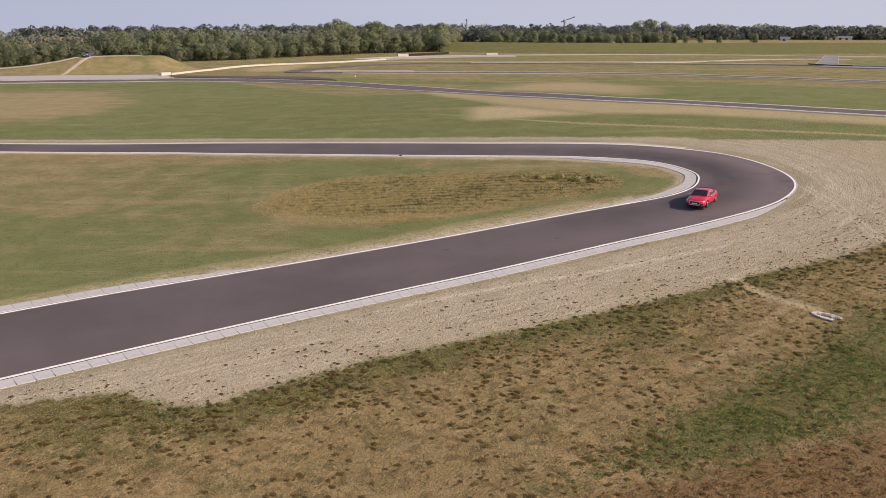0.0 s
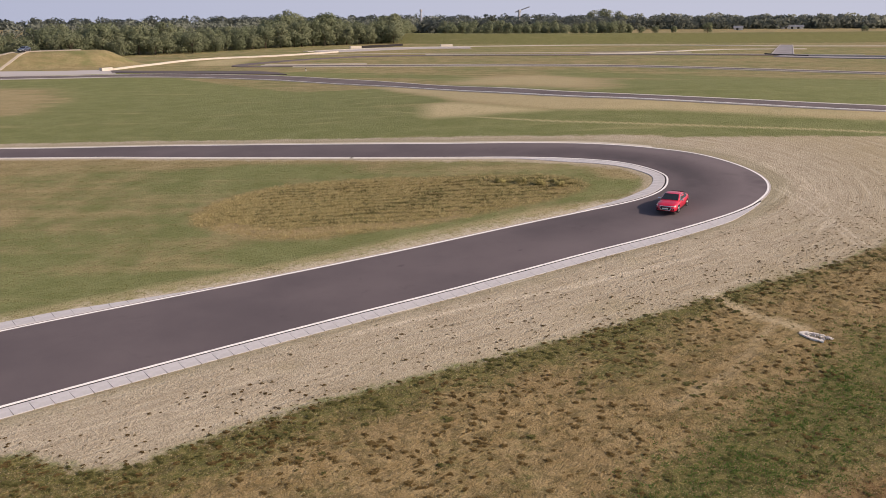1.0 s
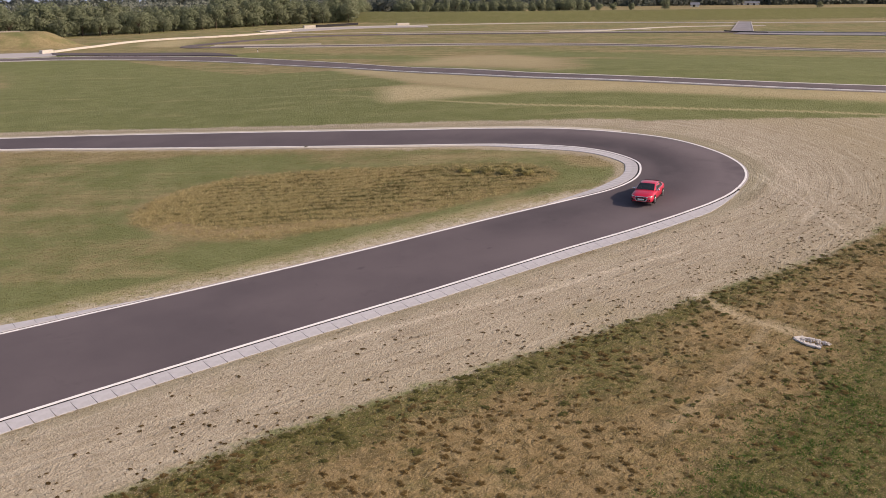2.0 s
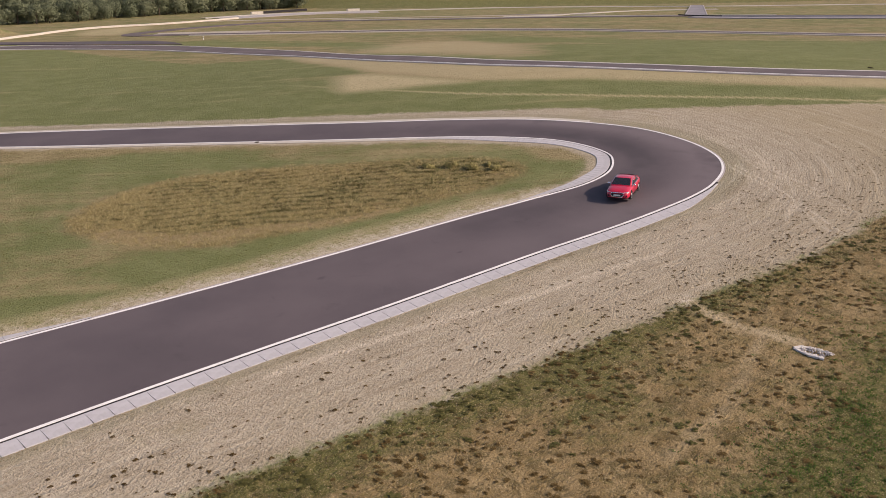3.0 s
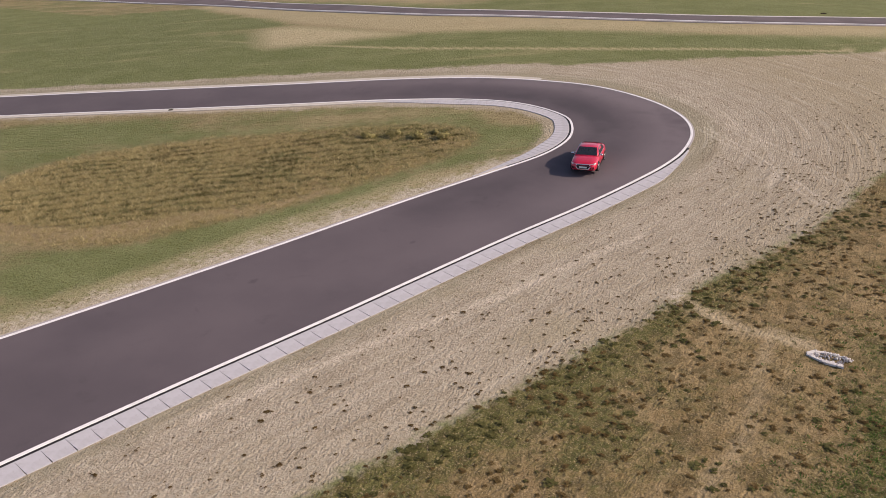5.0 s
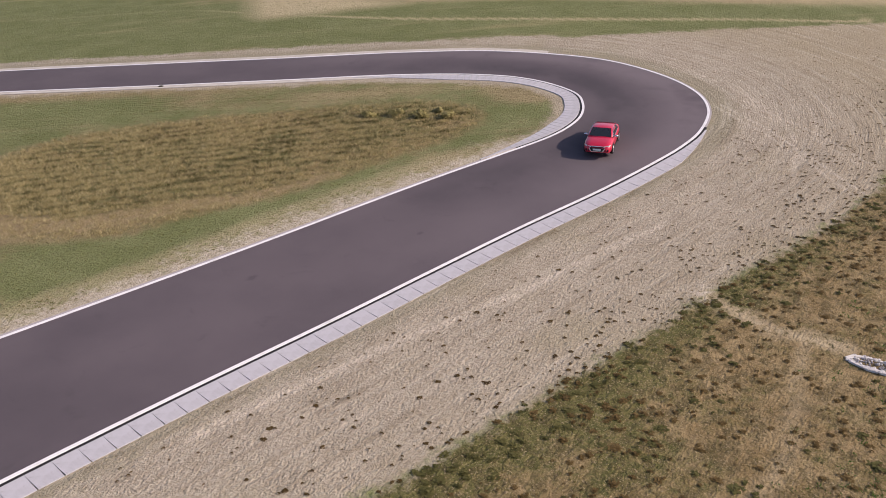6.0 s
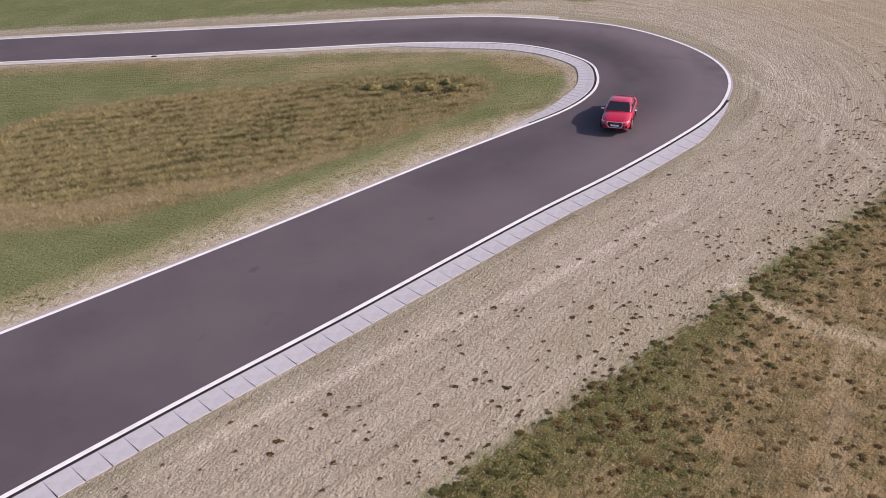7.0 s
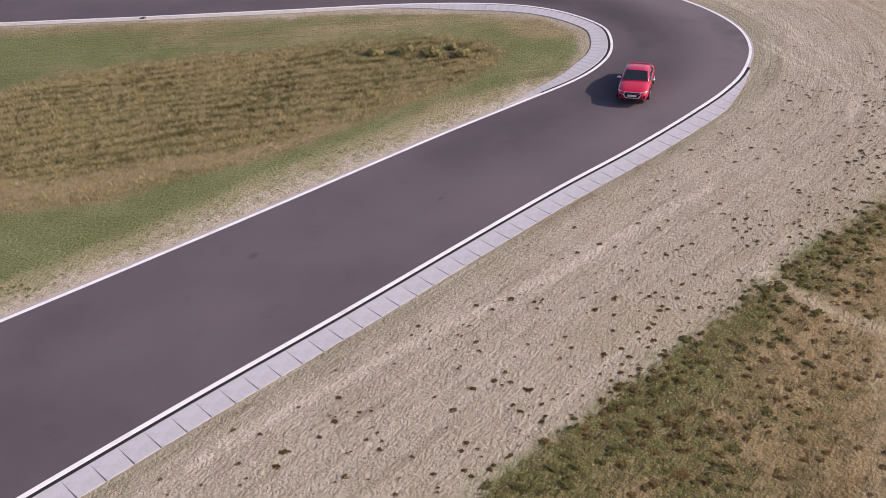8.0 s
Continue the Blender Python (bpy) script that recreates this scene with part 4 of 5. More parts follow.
def house(x, y, turn, lx, ly, tall, roof_mat, label):
    e = base("house", x, y, turn=turn)
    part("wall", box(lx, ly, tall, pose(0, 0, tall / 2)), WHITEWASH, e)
    bm = bmesh.new()
    h = ly * 0.42
    v = [bm.verts.new(p) for p in ((-lx / 2 - 0.3, -ly / 2 - 0.3, tall), (lx / 2 + 0.3, -ly / 2 - 0.3, tall), (lx / 2 + 0.3, ly / 2 + 0.3, tall),
                                   (-lx / 2 - 0.3, ly / 2 + 0.3, tall), (-lx / 2 - 0.3, 0, tall + h), (lx / 2 + 0.3, 0, tall + h))]
    for f in ((0, 1, 5, 4), (2, 3, 4, 5), (1, 2, 5), (3, 0, 4), (3, 2, 1, 0)):
        bm.faces.new([v[i] for i in f])
    part("roof", bm, roof_mat, e)
    for k in range(int(lx // 3)):
        part("window", box(1.1, 0.1, 1.2, pose(-lx / 2 + 1.5 + k * 3, -ly / 2 - 0.03, tall * 0.55)), DARKGLASS, e)
    return tagged(e, label, "house", "far houses")


house(292, 333, -40, 4, 2.6, 1.3, STEEL, "small white house half hidden by trees")
house(347, 340, -45, 11, 2.6, 1.0, STEEL, "low white farm shed among trees")
house(447, 240, -55, 13, 2.4, 0.9, STEEL, "long pale greenhouse in the far field")
house(408, 246, -55, 4, 2.6, 0.9, STEEL, "small pale farmhouse in the far field")


def crane(x, y, tall):
    e = base("tower_crane", x, y)
    part("mast", box(0.9, 0.9, tall, pose(0, 0, tall / 2)), STEEL, e)
    part("jib", box(9.0, 0.6, 0.6, pose(2.6, 0, tall + 0.9, 0, -20, -45)), STEEL, e)
    part("cab", box(1.6, 1.4, 1.6, pose(0, 0, tall)), STEEL, e)
    return tagged(e, "grey tower crane above the far trees", "crane")


crane(401, 388, 9.0)
e = base("mast", 330, 395)
part("pole", box(0.5, 0.5, 10.0, pose(0, 0, 5.0)), STEEL, e)
part("head", box(1.0, 1.0, 1.2, pose(0, 0, 9.6)), STEEL, e)
tagged(e, "thin grey radio mast beyond the trees", "mast")


SIDE = plain("side_road_asphalt", (0.25, 0.235, 0.25), 0.9, vary=0.15, scale=0.3, spec=0.15)
# short side road with white kerbs in front of the bank
strip("road", [(223.5, 124), (224.6, 119.5), (228.6, 110.5), (234.6, 101), (247, 82), (262, 55)], 6.0, SIDE, "grey asphalt strip in front of the bank", up=0.18)
c = even(np.array([(229.5, 125.7), (277.7, 150.6)]), 4.0)
half = np.linspace(2.6, 1.7, len(c))
tagged(ribbon("road", beside(c, half), beside(c, -half), 0.26, SIDE, 1, 0.3, True, np.zeros(len(c))), "grey side road towards the bank", "road", kind="structure")
for side in (1, -1):
    tagged(ribbon("kerb", beside(c, side * half + (0.3 if side > 0 else -0.05)), beside(c, side * half + (0.05 if side > 0 else -0.3)), 0.34, GREY, 1, 0.6), "white kerb beside the side road", "kerb", kind="structure")
wall([(229, 130.5), (227.6, 124), (229.6, 118.6)], 0.35, 0.5, SEAL, "low dark barrier along the far track")
wall([(229.6, 118.5), (239.3, 103.1), (252, 84)], 0.3, 0.4, STEEL, "low grey barrier along the far track")


def marker_post(x, y):
    e = base("marker_post", x, y)
    bm = bmesh.new()
    bmesh.ops.create_cone(bm, cap_ends=True, segments=8, radius1=0.09, radius2=0.07, depth=0.7, matrix=pose(0, 0, 0.35))
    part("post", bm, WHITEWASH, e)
    bm = bmesh.new()
    bmesh.ops.create_cone(bm, cap_ends=True, segments=8, radius1=0.095, radius2=0.095, depth=0.14, matrix=pose(0, 0, 0.56))
    part("band", bm, SEAL, e, "black reflector band")
    return tagged(e, "white roadside marker post in the grass", "post")


marker_post(108.6, 168.5)


# ---------------------------------------------------------------- grass and weeds
def blades(name, xy, radius, tall, per, mat, label, width=0.3, seed=1, lift=0.0):
    """Bunches of grass blades: at each xy a burst of per blades out to radius and up to tall."""
    r = np.random.default_rng(seed)
    n = len(xy)
    a = r.uniform(0, 2 * math.pi, (n, per))
    out = np.stack([np.cos(a), np.sin(a)], -1)
    rad = np.reshape(radius, (-1, 1, 1)) * np.ones((n, per, 1))
    root = xy[:, None] + out * rad * np.sqrt(r.uniform(0, 1, (n, per, 1))) * 0.8
    lean = r.uniform(0, 2 * math.pi, (n, per))
    tip = root + (out * 0.6 + np.stack([np.cos(lean), np.sin(lean)], -1)) * np.reshape(tall, (-1, 1, 1)) * 0.5
    face = r.uniform(0, 2 * math.pi, (n, per))
    side = np.stack([np.cos(face), np.sin(face)], -1) * np.minimum(rad, 0.2) * width * r.uniform(0.6, 1.2, (n, per, 1))
    z0 = land(root[..., 0], root[..., 1]) - 0.01 + lift
    z1 = z0 + np.reshape(tall, (-1, 1)) * r.uniform(0.45, 1.0, (n, per))
    v = np.stack([np.concatenate([root - side, z0[..., None]], -1), np.concatenate([root + side, z0[..., None]], -1), np.concatenate([tip, z1[..., None]], -1)], 2)
    me = bpy.data.meshes.new(name)
    me.from_pydata(v.reshape(-1, 3).tolist(), [], np.arange(n * per * 3).reshape(-1, 3).tolist())
    me.materials.append(mat)
    return tagged(new(name, me), label, "grass", kind="stuff")


def tufts(name, xy, radius, tall, per, mat, label, seed=1):
    """Low domed weed clumps: short blades that fan out from the middle of each."""
    r = np.random.default_rng(seed)
    n = len(xy)
    a = r.uniform(0, 2 * math.pi, (n, per))
    u = np.sqrt(r.uniform(0.0, 1.0, (n, per, 1)))
    out = np.stack([np.cos(a), np.sin(a)], -1)
    squash = r.uniform(0.65, 1.35, (n, 1, 2))
    rad = np.reshape(radius, (-1, 1, 1)) * squash
    tip = xy[:, None] + out * rad * u
    root = xy[:, None] + out * rad * (u - 0.45)
    side = np.stack([-np.sin(a), np.cos(a)], -1) * rad * 0.25
    z = land(xy[:, 0], xy[:, 1])[:, None]
    dome = np.reshape(tall, (-1, 1)) * (1.05 - u[..., 0] ** 2)
    z0, z1 = z + dome * 0.75, z + dome * r.uniform(0.6, 1.2, (n, per)) + 0.01
    v = np.stack([np.concatenate([root - side, z0[..., None]], -1), np.concatenate([root + side, z0[..., None]], -1), np.concatenate([tip, z1[..., None]], -1)], 2)
    me = bpy.data.meshes.new(name)
    me.from_pydata(v.reshape(-1, 3).tolist(), [], np.arange(n * per * 3).reshape(-1, 3).tolist())
    me.materials.append(mat)
    return tagged(new(name, me), label, "weeds", kind="stuff")


def scatter(seed, count, x0, x1, y0, y1, keep):
    r = np.random.default_rng(seed)
    xy = r.uniform((x0, y0), (x1, y1), (count, 2))
    return xy[keep(xy[:, 0], xy[:, 1]) > r.random(count)]


def cloudy(x, y, scale, shift=0.0):
    return np.array([noise.noise((a * scale + shift, b * scale, shift)) for a, b in zip(x, y)])


def strip_keep(x, y):
    g = -edge_gap(x, y)
    on = signed(x, y, SAND_AREA)
    c = cloudy(x, y, 0.3, 3.0)
    far = np.interp(x, (46, 62), (0, 0.5)) * np.exp(-((g / 6.5) ** 2))
    return np.where((on > 0.0) & (g > -0.2) & (reach(x, y, OUTER[::3]) > 2.0), np.clip(0.95 * np.exp(-g / 0.9) + (0.24 + far + 0.45 * c) * np.exp(-((g / 11.0) ** 2)), 0.008, 1), 0)


def clump_keep(x, y):
    c = cloudy(x, y, 0.22) + 0.5 * cloudy(x, y, 0.7, 7.0)
    return np.where(edge_gap(x, y) > -0.1, np.clip(0.42 + 0.8 * c - 0.35 * np.clip(0.5 - rough_dry(x, y), 0, 1), 0.05, 1) * np.interp(edge_gap(x, y), (2.5, 8), (1, 0.6)) * (reach(x, y, DRAG) > 0.4), 0)


def straw_keep(x, y):
    return np.where((edge_gap(x, y) > 0) & (reach(x, y, DRAG) > 0.3), np.clip(rough_dry(x, y) + 0.1, 0.05, 1), 0)


def green_keep(x, y):
    return np.where(edge_gap(x, y) > 0, np.clip(1.0 - 1.3 * rough_dry(x, y) + 0.9 * cloudy(x, y, 0.3, 2.0), 0, 1), 0)


def rows(x, y):
    """Mown rows along the tall grass, 1 on a crest, 0 in a furrow."""
    return 0.5 + 0.5 * np.sin((0.8 * y + 0.6 * x + 0.6 * cloudy(x, y, 0.13, 5.0) + 0.32 * cloudy(x, y, 0.6, 6.0)) * 7.2)


def tall_keep(x, y):
    a = signed(x, y, PATCH)
    lying = np.exp(-((reach(x, y, STRAW_RIM) / np.interp(x, *RIM_HALF)) ** 4))
    return np.clip(a * 0.8 + 0.3, 0, 1) * np.clip(0.3 + 0.2 * np.interp(x, (34, 46), (1, 0)) + 0.75 * rows(x, y) ** 1.5 + 0.7 * cloudy(x, y, 0.3) + 0.35 * cloudy(x, y, 1.1, 21.0) + 0.6 * np.exp(-((a / 0.8) ** 2)), 0.03, 1) * np.interp(x, (44, 56), (1, 0.6)) * (1 - 0.85 * lying)


def furrow_keep(x, y):
    a = signed(x, y, PATCH)
    return np.clip(a * 0.5 - 0.1, 0, 1) * (reach(x, y, STRAW_RIM) > np.interp(x, *RIM_HALF)) * np.clip(0.75 - 0.9 * rows(x, y) - np.interp(x, (36, 44), (0.06, 0)) + 0.8 * cloudy(x, y, 0.25, 9.0) - 0.6 * cloudy(x, y, 1.1, 21.0), 0, 1) * np.interp(x, (34, 44, 54), (0.6, 0.85, 1))


r = np.random.default_rng(9)
xy = scatter(1, 24000, -8, 82, 4, 39, clump_keep)
tufts("weeds", xy, 0.06 + 0.18 * r.random(len(xy)) ** 1.5, r.uniform(0.03, 0.07, len(xy)), 30, CLUMP, "dark weed tufts scattered over dry rough grass", 2)
xy = scatter(2, 36000, -8, 82, 4, 39, straw_keep)
blades("rough_grass", xy, r.uniform(0.06, 0.16, len(xy)), r.uniform(0.03, 0.08, len(xy)), 7, SWARD, "short dry rough grass beside the sandy strip", 0.16, 3)
xy = scatter(12, 28000, -8, 82, 4, 39, green_keep)
blades("rough_grass", xy, r.uniform(0.08, 0.18, len(xy)), r.uniform(0.04, 0.10, len(xy)), 10, LUSH, "short olive-green rough grass beside the sandy strip", 0.16, 13)


def cushion_keep(x, y):
    rim = np.exp(-((edge_gap(x, y) - 0.7) ** 2) / 1.0) * (edge_gap(x, y) > -0.1)
    return np.clip(green_keep(x, y) * (1 - 0.8 * swath(x, y)) * np.clip(0.35 + 1.2 * cloudy(x, y, 0.8, 17.0), 0, 1) + rim * np.clip(0.5 + 1.2 * cloudy(x, y, 0.5, 31.0), 0, 1), 0, 1)


xy = scatter(22, 19000, -8, 82, 4, 39, cushion_keep)
tufts("weeds", xy, 0.08 + 0.22 * r.random(len(xy)) ** 1.5, r.uniform(0.03, 0.08, len(xy)), 26, MOSS, "dark green weed cushions in rough grass", 23)


def swath_keep(x, y):
    return swath(x, y) * np.clip(0.55 + 0.9 * cloudy(x, y, 0.35, 11.0), 0, 1)


xy = scatter(18, 30000, 18, 66, 12, 27, swath_keep)
blades("rough_grass", xy, r.uniform(0.10, 0.20, len(xy)), r.uniform(0.05, 0.11, len(xy)), 9, SPRIG, "fresh green grass in a damp swath of rough ground", 0.18, 19)
xy = scatter(20, 30000, 14, 60, 6, 22, lambda x, y: np.clip((21.3 - 0.3 * (x - 21.3) - y) / 1.6, 0, 0.85) * np.clip(0.7 + 0.7 * cloudy(x, y, 0.3, 13.0), 0, 1))
blades("rough_grass", xy, r.uniform(0.08, 0.18, len(xy)), r.uniform(0.04, 0.08, len(xy)), 8, RUSSET, "short reddish-brown rough grass", 0.2, 21)
xy = scatter(4, 16500, 2, 96, 20, 52, strip_keep)
tufts("weeds", xy, 0.04 + 0.095 * r.random(len(xy)) ** 1.4, r.uniform(0.03, 0.06, len(xy)), 36, TUFT, "small dark weed tufts on the sandy strip", 5)
def inner_keep(x, y):
    return np.clip(1.2 - np.abs(reach(x, y, NEAR_IN) - 1.6) / 1.2, 0, 1) * (signed(x, y, INFIELD) > 0.3) * np.clip(0.4 + cloudy(x, y, 0.4, 8.0), 0, 1)


INFIELD = INNER[::3]
NEAR_IN = stretch(INNER, (-10, 52.7), (60, 45.3))[::3]
xy = scatter(14, 4500, 4, 62, 44, 58, inner_keep)
tufts("weeds", xy, r.uniform(0.04, 0.10, len(xy)), r.uniform(0.02, 0.05, len(xy)), 24, LUSH, "small olive weeds along the sandy inner verge", 15)
def fringe_keep(x, y):
    d = reach(x, y, KERB_EDGE)
    return np.where(signed(x, y, SAND_AREA) > 0, np.clip(1.3 - np.abs(d - 1.42) / 0.25, 0, 1) * np.clip(0.45 + 1.3 * cloudy(x, y, 0.5, 25.0), 0, 1), 0)


KERB_EDGE = stretch(OUTER, (-10, 43.3), (68, 39.3))[::3]
xy = scatter(24, 60000, -8, 72, 35, 44, fringe_keep)
blades("verge_grass", xy, r.uniform(0.04, 0.12, len(xy)), r.uniform(0.03, 0.07, len(xy)), 7, SWARD, "thin dry grass along the back of the kerb", 0.14, 25)
xy = scatter(26, 30000, 0, 62, 44, 58, lambda x, y: np.clip(1.5 - np.abs(reach(x, y, NEAR_IN) - 1.3) / 0.9, 0, 1) * (signed(x, y, INFIELD) > 0.35) * np.clip(0.5 + 1.0 * cloudy(x, y, 0.5, 27.0), 0, 1))
blades("verge_grass", xy, r.uniform(0.05, 0.14, len(xy)), r.uniform(0.03, 0.07, len(xy)), 7, SWARD, "bleached grass on the inner verge", 0.14, 27)
xy = scatter(28, 26000, 30, 50, 50, 68, lambda x, y: np.exp(-((reach(x, y, STRAW_RIM) / np.interp(x, *RIM_HALF)) ** 2)) * (signed(x, y, PATCH) > -0.6))
blades("tall_grass", xy, r.uniform(0.10, 0.24, len(xy)), r.uniform(0.03, 0.08, len(xy)), 7, STRAW, "flattened pale straw at the rim of the tall grass", 0.09, 29)
xy = scatter(6, 54000, 30, 64, 48, 72, tall_keep)
blades("tall_grass", xy, r.uniform(0.10, 0.24, len(xy)), r.uniform(0.12, 0.30, len(xy)) * np.interp(xy[:, 0], (34, 56), (1.0, 0.75)) * (0.65 + 0.5 * rows(xy[:, 0], xy[:, 1])), 9, STRAW, "patch of tall unmown straw-coloured grass", 0.08, 7)
xy = scatter(16, 26000, 30, 64, 48, 72, furrow_keep)
blades("tall_grass", xy, r.uniform(0.10, 0.26, len(xy)), r.uniform(0.08, 0.20, len(xy)), 10, FURROW, "olive-green grass between rows of straw", 0.1, 17)


def infield_keep(x, y):
    a = signed(x, y, INFIELD)
    return np.where((a > 1.9) & (signed(x, y, PATCH) < 0), 0.7 * np.clip(0.7 + 0.8 * cloudy(x, y, 0.2, 4.0), 0, 1), 0)


xy = scatter(8, 26000, 8, 66, 44, 100, infield_keep)
blades("meadow_grass", xy, r.uniform(0.10, 0.26, len(xy)), r.uniform(0.03, 0.08, len(xy)), 6, LUSH, "short green meadow grass inside the bend", 0.14, 9)


def bush(x, y, s, seed, label):
    rr = np.random.default_rng(seed)
    e = base("bush", x, y)
    blobs = [(rr.uniform(-0.5, 0.5) * s, rr.uniform(-0.5, 0.5) * s, rr.uniform(0.1, 0.4) * s, rr.uniform(0.18, 0.36) * s) for n in range(9)]
    child(new("foliage", leaf_mesh("foliage", leaf_cloud(rr, blobs, 300, 0.07), WEED)), e)
    return tagged(e, label, "bush", "bushes in the tall grass")


for n, (x, y, s) in enumerate(((57.4, 53.8, 0.85), (58.3, 52.4, 0.7), (56.8, 55.2, 0.7), (55.6, 56.6, 0.6), (58.9, 53.4, 0.5))):
    bush(x, y, s, 40 + n, "low green bush growing in tall dry grass")


# ---------------------------------------------------------------- odd bits on the verges
SOIL = plain("dark_soil", (0.045, 0.036, 0.024), 0.95, vary=0.35, scale=5.0, spec=0.1)


def turf_clod(x, y, turn, long, label):
    """A torn clod of dark turf with a few stems standing out of it."""
    rr = random.Random(int(x * 7))
    e = base("turf_clod", x, y, turn=turn)
    bm = bmesh.new()
    bmesh.ops.create_icosphere(bm, subdivisions=3, radius=1.0)
    for v in bm.verts:
        k = 1 + 0.45 * noise.noise(v.co * 2.3 + Vector((x, y, 0)))
        v.co = Vector((v.co.x * long / 2, v.co.y * long * 0.28, max(v.co.z, -0.2) * 0.10)) * k
    part("clod", bm, SOIL, e)
    xy = np.array([(rr.uniform(-0.4, 0.4) * long, rr.uniform(-0.2, 0.2) * long) for n in range(18)])
    bm = bmesh.new()
    for a, b in xy:
        lean = Vector((rr.uniform(-0.06, 0.06), rr.uniform(-0.06, 0.06), rr.uniform(0.12, 0.2)))
        w = Vector((rr.uniform(-1, 1), rr.uniform(-1, 1), 0)).normalized() * 0.012
        root = Vector((a, b, 0.02))
        bm.faces.new([bm.verts.new(q) for q in (root - w, root + w, root + lean)])
    part("stems", bm, FURROW, e, "dry grass stems")
    return tagged(e, label, "turf")


turf_clod(52.0, 72.8, -50, 0.4, "torn dark turf clod on the grassy verge")
turf_clod(115.4, 45.0, -60, 0.7, "dark weed-grown turf clod beside the far track")


# ---------------------------------------------------------------- heap of pale rubble
RUBBLE = concrete_material("broken_concrete", (0.74, 0.69, 0.64), (0.58, 0.53, 0.48))


DEBRIS = concrete_material("grey_debris", (0.27, 0.25, 0.25), (0.19, 0.175, 0.175))


def rubble_heap(x, y, turn):
    e = base("rubble_heap", x, y, turn=turn)
    rr = random.Random(6)
    bm = bmesh.new()
    pts = [(-0.85, 0.02), (-0.62, 0.30), (-0.1, 0.42), (0.45, 0.34), (0.85, 0.16), (0.80, 0.05), (0.4, 0.22), (-0.1, 0.29), (-0.5, 0.17), (-0.62, 0.0),
           (-0.5, -0.2), (-0.05, -0.38), (0.55, -0.50), (0.6, -0.62), (-0.05, -0.54), (-0.62, -0.28)]
    low = [bm.verts.new((a, b, -0.03)) for a, b in pts]
    top = [bm.verts.new((a * 0.98, b * 0.98, 0.05 + rr.uniform(-0.035, 0.04))) for a, b in pts]
    bm.faces.new(top)
    for i in range(len(pts)):
        bm.faces.new((low[i], low[(i + 1) % len(pts)], top[(i + 1) % len(pts)], top[i]))
    bmesh.ops.recalc_face_normals(bm, faces=bm.faces)
    part("rim", bm, RUBBLE, e, "broken white concrete rim")
    for n in range(60):
        bm = bmesh.new()
        bmesh.ops.create_icosphere(bm, subdivisions=1, radius=rr.uniform(0.03, 0.065))
        for v in bm.verts:
            v.co *= rr.uniform(0.7, 1.2)
        a, b = rr.uniform(-0.5, 0.7), rr.uniform(-0.4, 0.28)
        ob = part("stone", bm, DEBRIS if n % 4 else RUBBLE, e)
        ob.location = (a, b * (1 - 0.3 * abs(a)), 0.03)
    ring = even(np.array(pts[:10]), 0.07).tolist() + even(np.array(pts[9:] + pts[:1]), 0.07).tolist()
    for n, (a, b) in enumerate(ring):
        if rr.random() < 0.3:
            continue
        bm = bmesh.new()
        bmesh.ops.create_icosphere(bm, subdivisions=1, radius=rr.uniform(0.025, 0.075))
        for v in bm.verts:
            v.co *= rr.uniform(0.55, 1.35)
            v.co.z *= 0.7
        ob = part("stone", bm, RUBBLE if n % 4 else GREY, e)
        ob.location = (a * 0.95 + rr.uniform(-0.05, 0.05), b * 0.95 + rr.uniform(-0.05, 0.05), 0.04)
    return tagged(e, "broken white concrete ring filled with grey rubble on dry grass", "rubble")


rubble_heap(46.72, 24.25, -80)


# ---------------------------------------------------------------- cars
def paint_finish(name, color):
    m, t, b = material(name, 0.32, 0.0, 0.5)
    c = mix(t, step(t, noise_node(t, 1.2, 3), 0.3, 0.7), color, tuple(v * 0.9 for v in color))
    t.links.new(c, b.inputs["Base Color"])
    b.inputs["Coat Weight"].default_value = 0.8
    b.inputs["Coat Roughness"].default_value = 0.06
    return m


RED = paint_finish("red_car_paint", (0.62, 0.010, 0.045))
BLUE = paint_finish("dark_blue_car_paint", (0.05, 0.06, 0.10))
CHROME = plain("bright_trim", (0.75, 0.75, 0.77), 0.22, 0.9, 0.05)
RIM = plain("alloy_rim", (0.42, 0.42, 0.44), 0.35, 0.8, 0.1)
RUBBER = plain("tyre_rubber", (0.02, 0.02, 0.021), 0.85, vary=0.2)
LAMP = plain("clear_lamp", (0.75, 0.76, 0.78), 0.12, 0.2, 0.05, spec=0.6)
TAIL = plain("red_lamp", (0.30, 0.01, 0.012), 0.2, vary=0.1, spec=0.6)
PLATE = plain("plate", (0.70, 0.70, 0.68), 0.5, vary=0.05)


def panel(points, thick):
    """A thin solid panel over a loop of points, thick along its normal."""
    bm = bmesh.new()
    p = [Vector(q) for q in points]
    n = (p[1] - p[0]).cross(p[2] - p[0]).normalized() * thick
    a = [bm.verts.new(q) for q in p]
    b = [bm.verts.new(q + n) for q in p]
    bm.faces.new(a[::-1])
    bm.faces.new(b)
    for i in range(len(p)):
        j = (i + 1) % len(p)
        bm.faces.new((a[i], a[j], b[j], b[i]))
    return bm


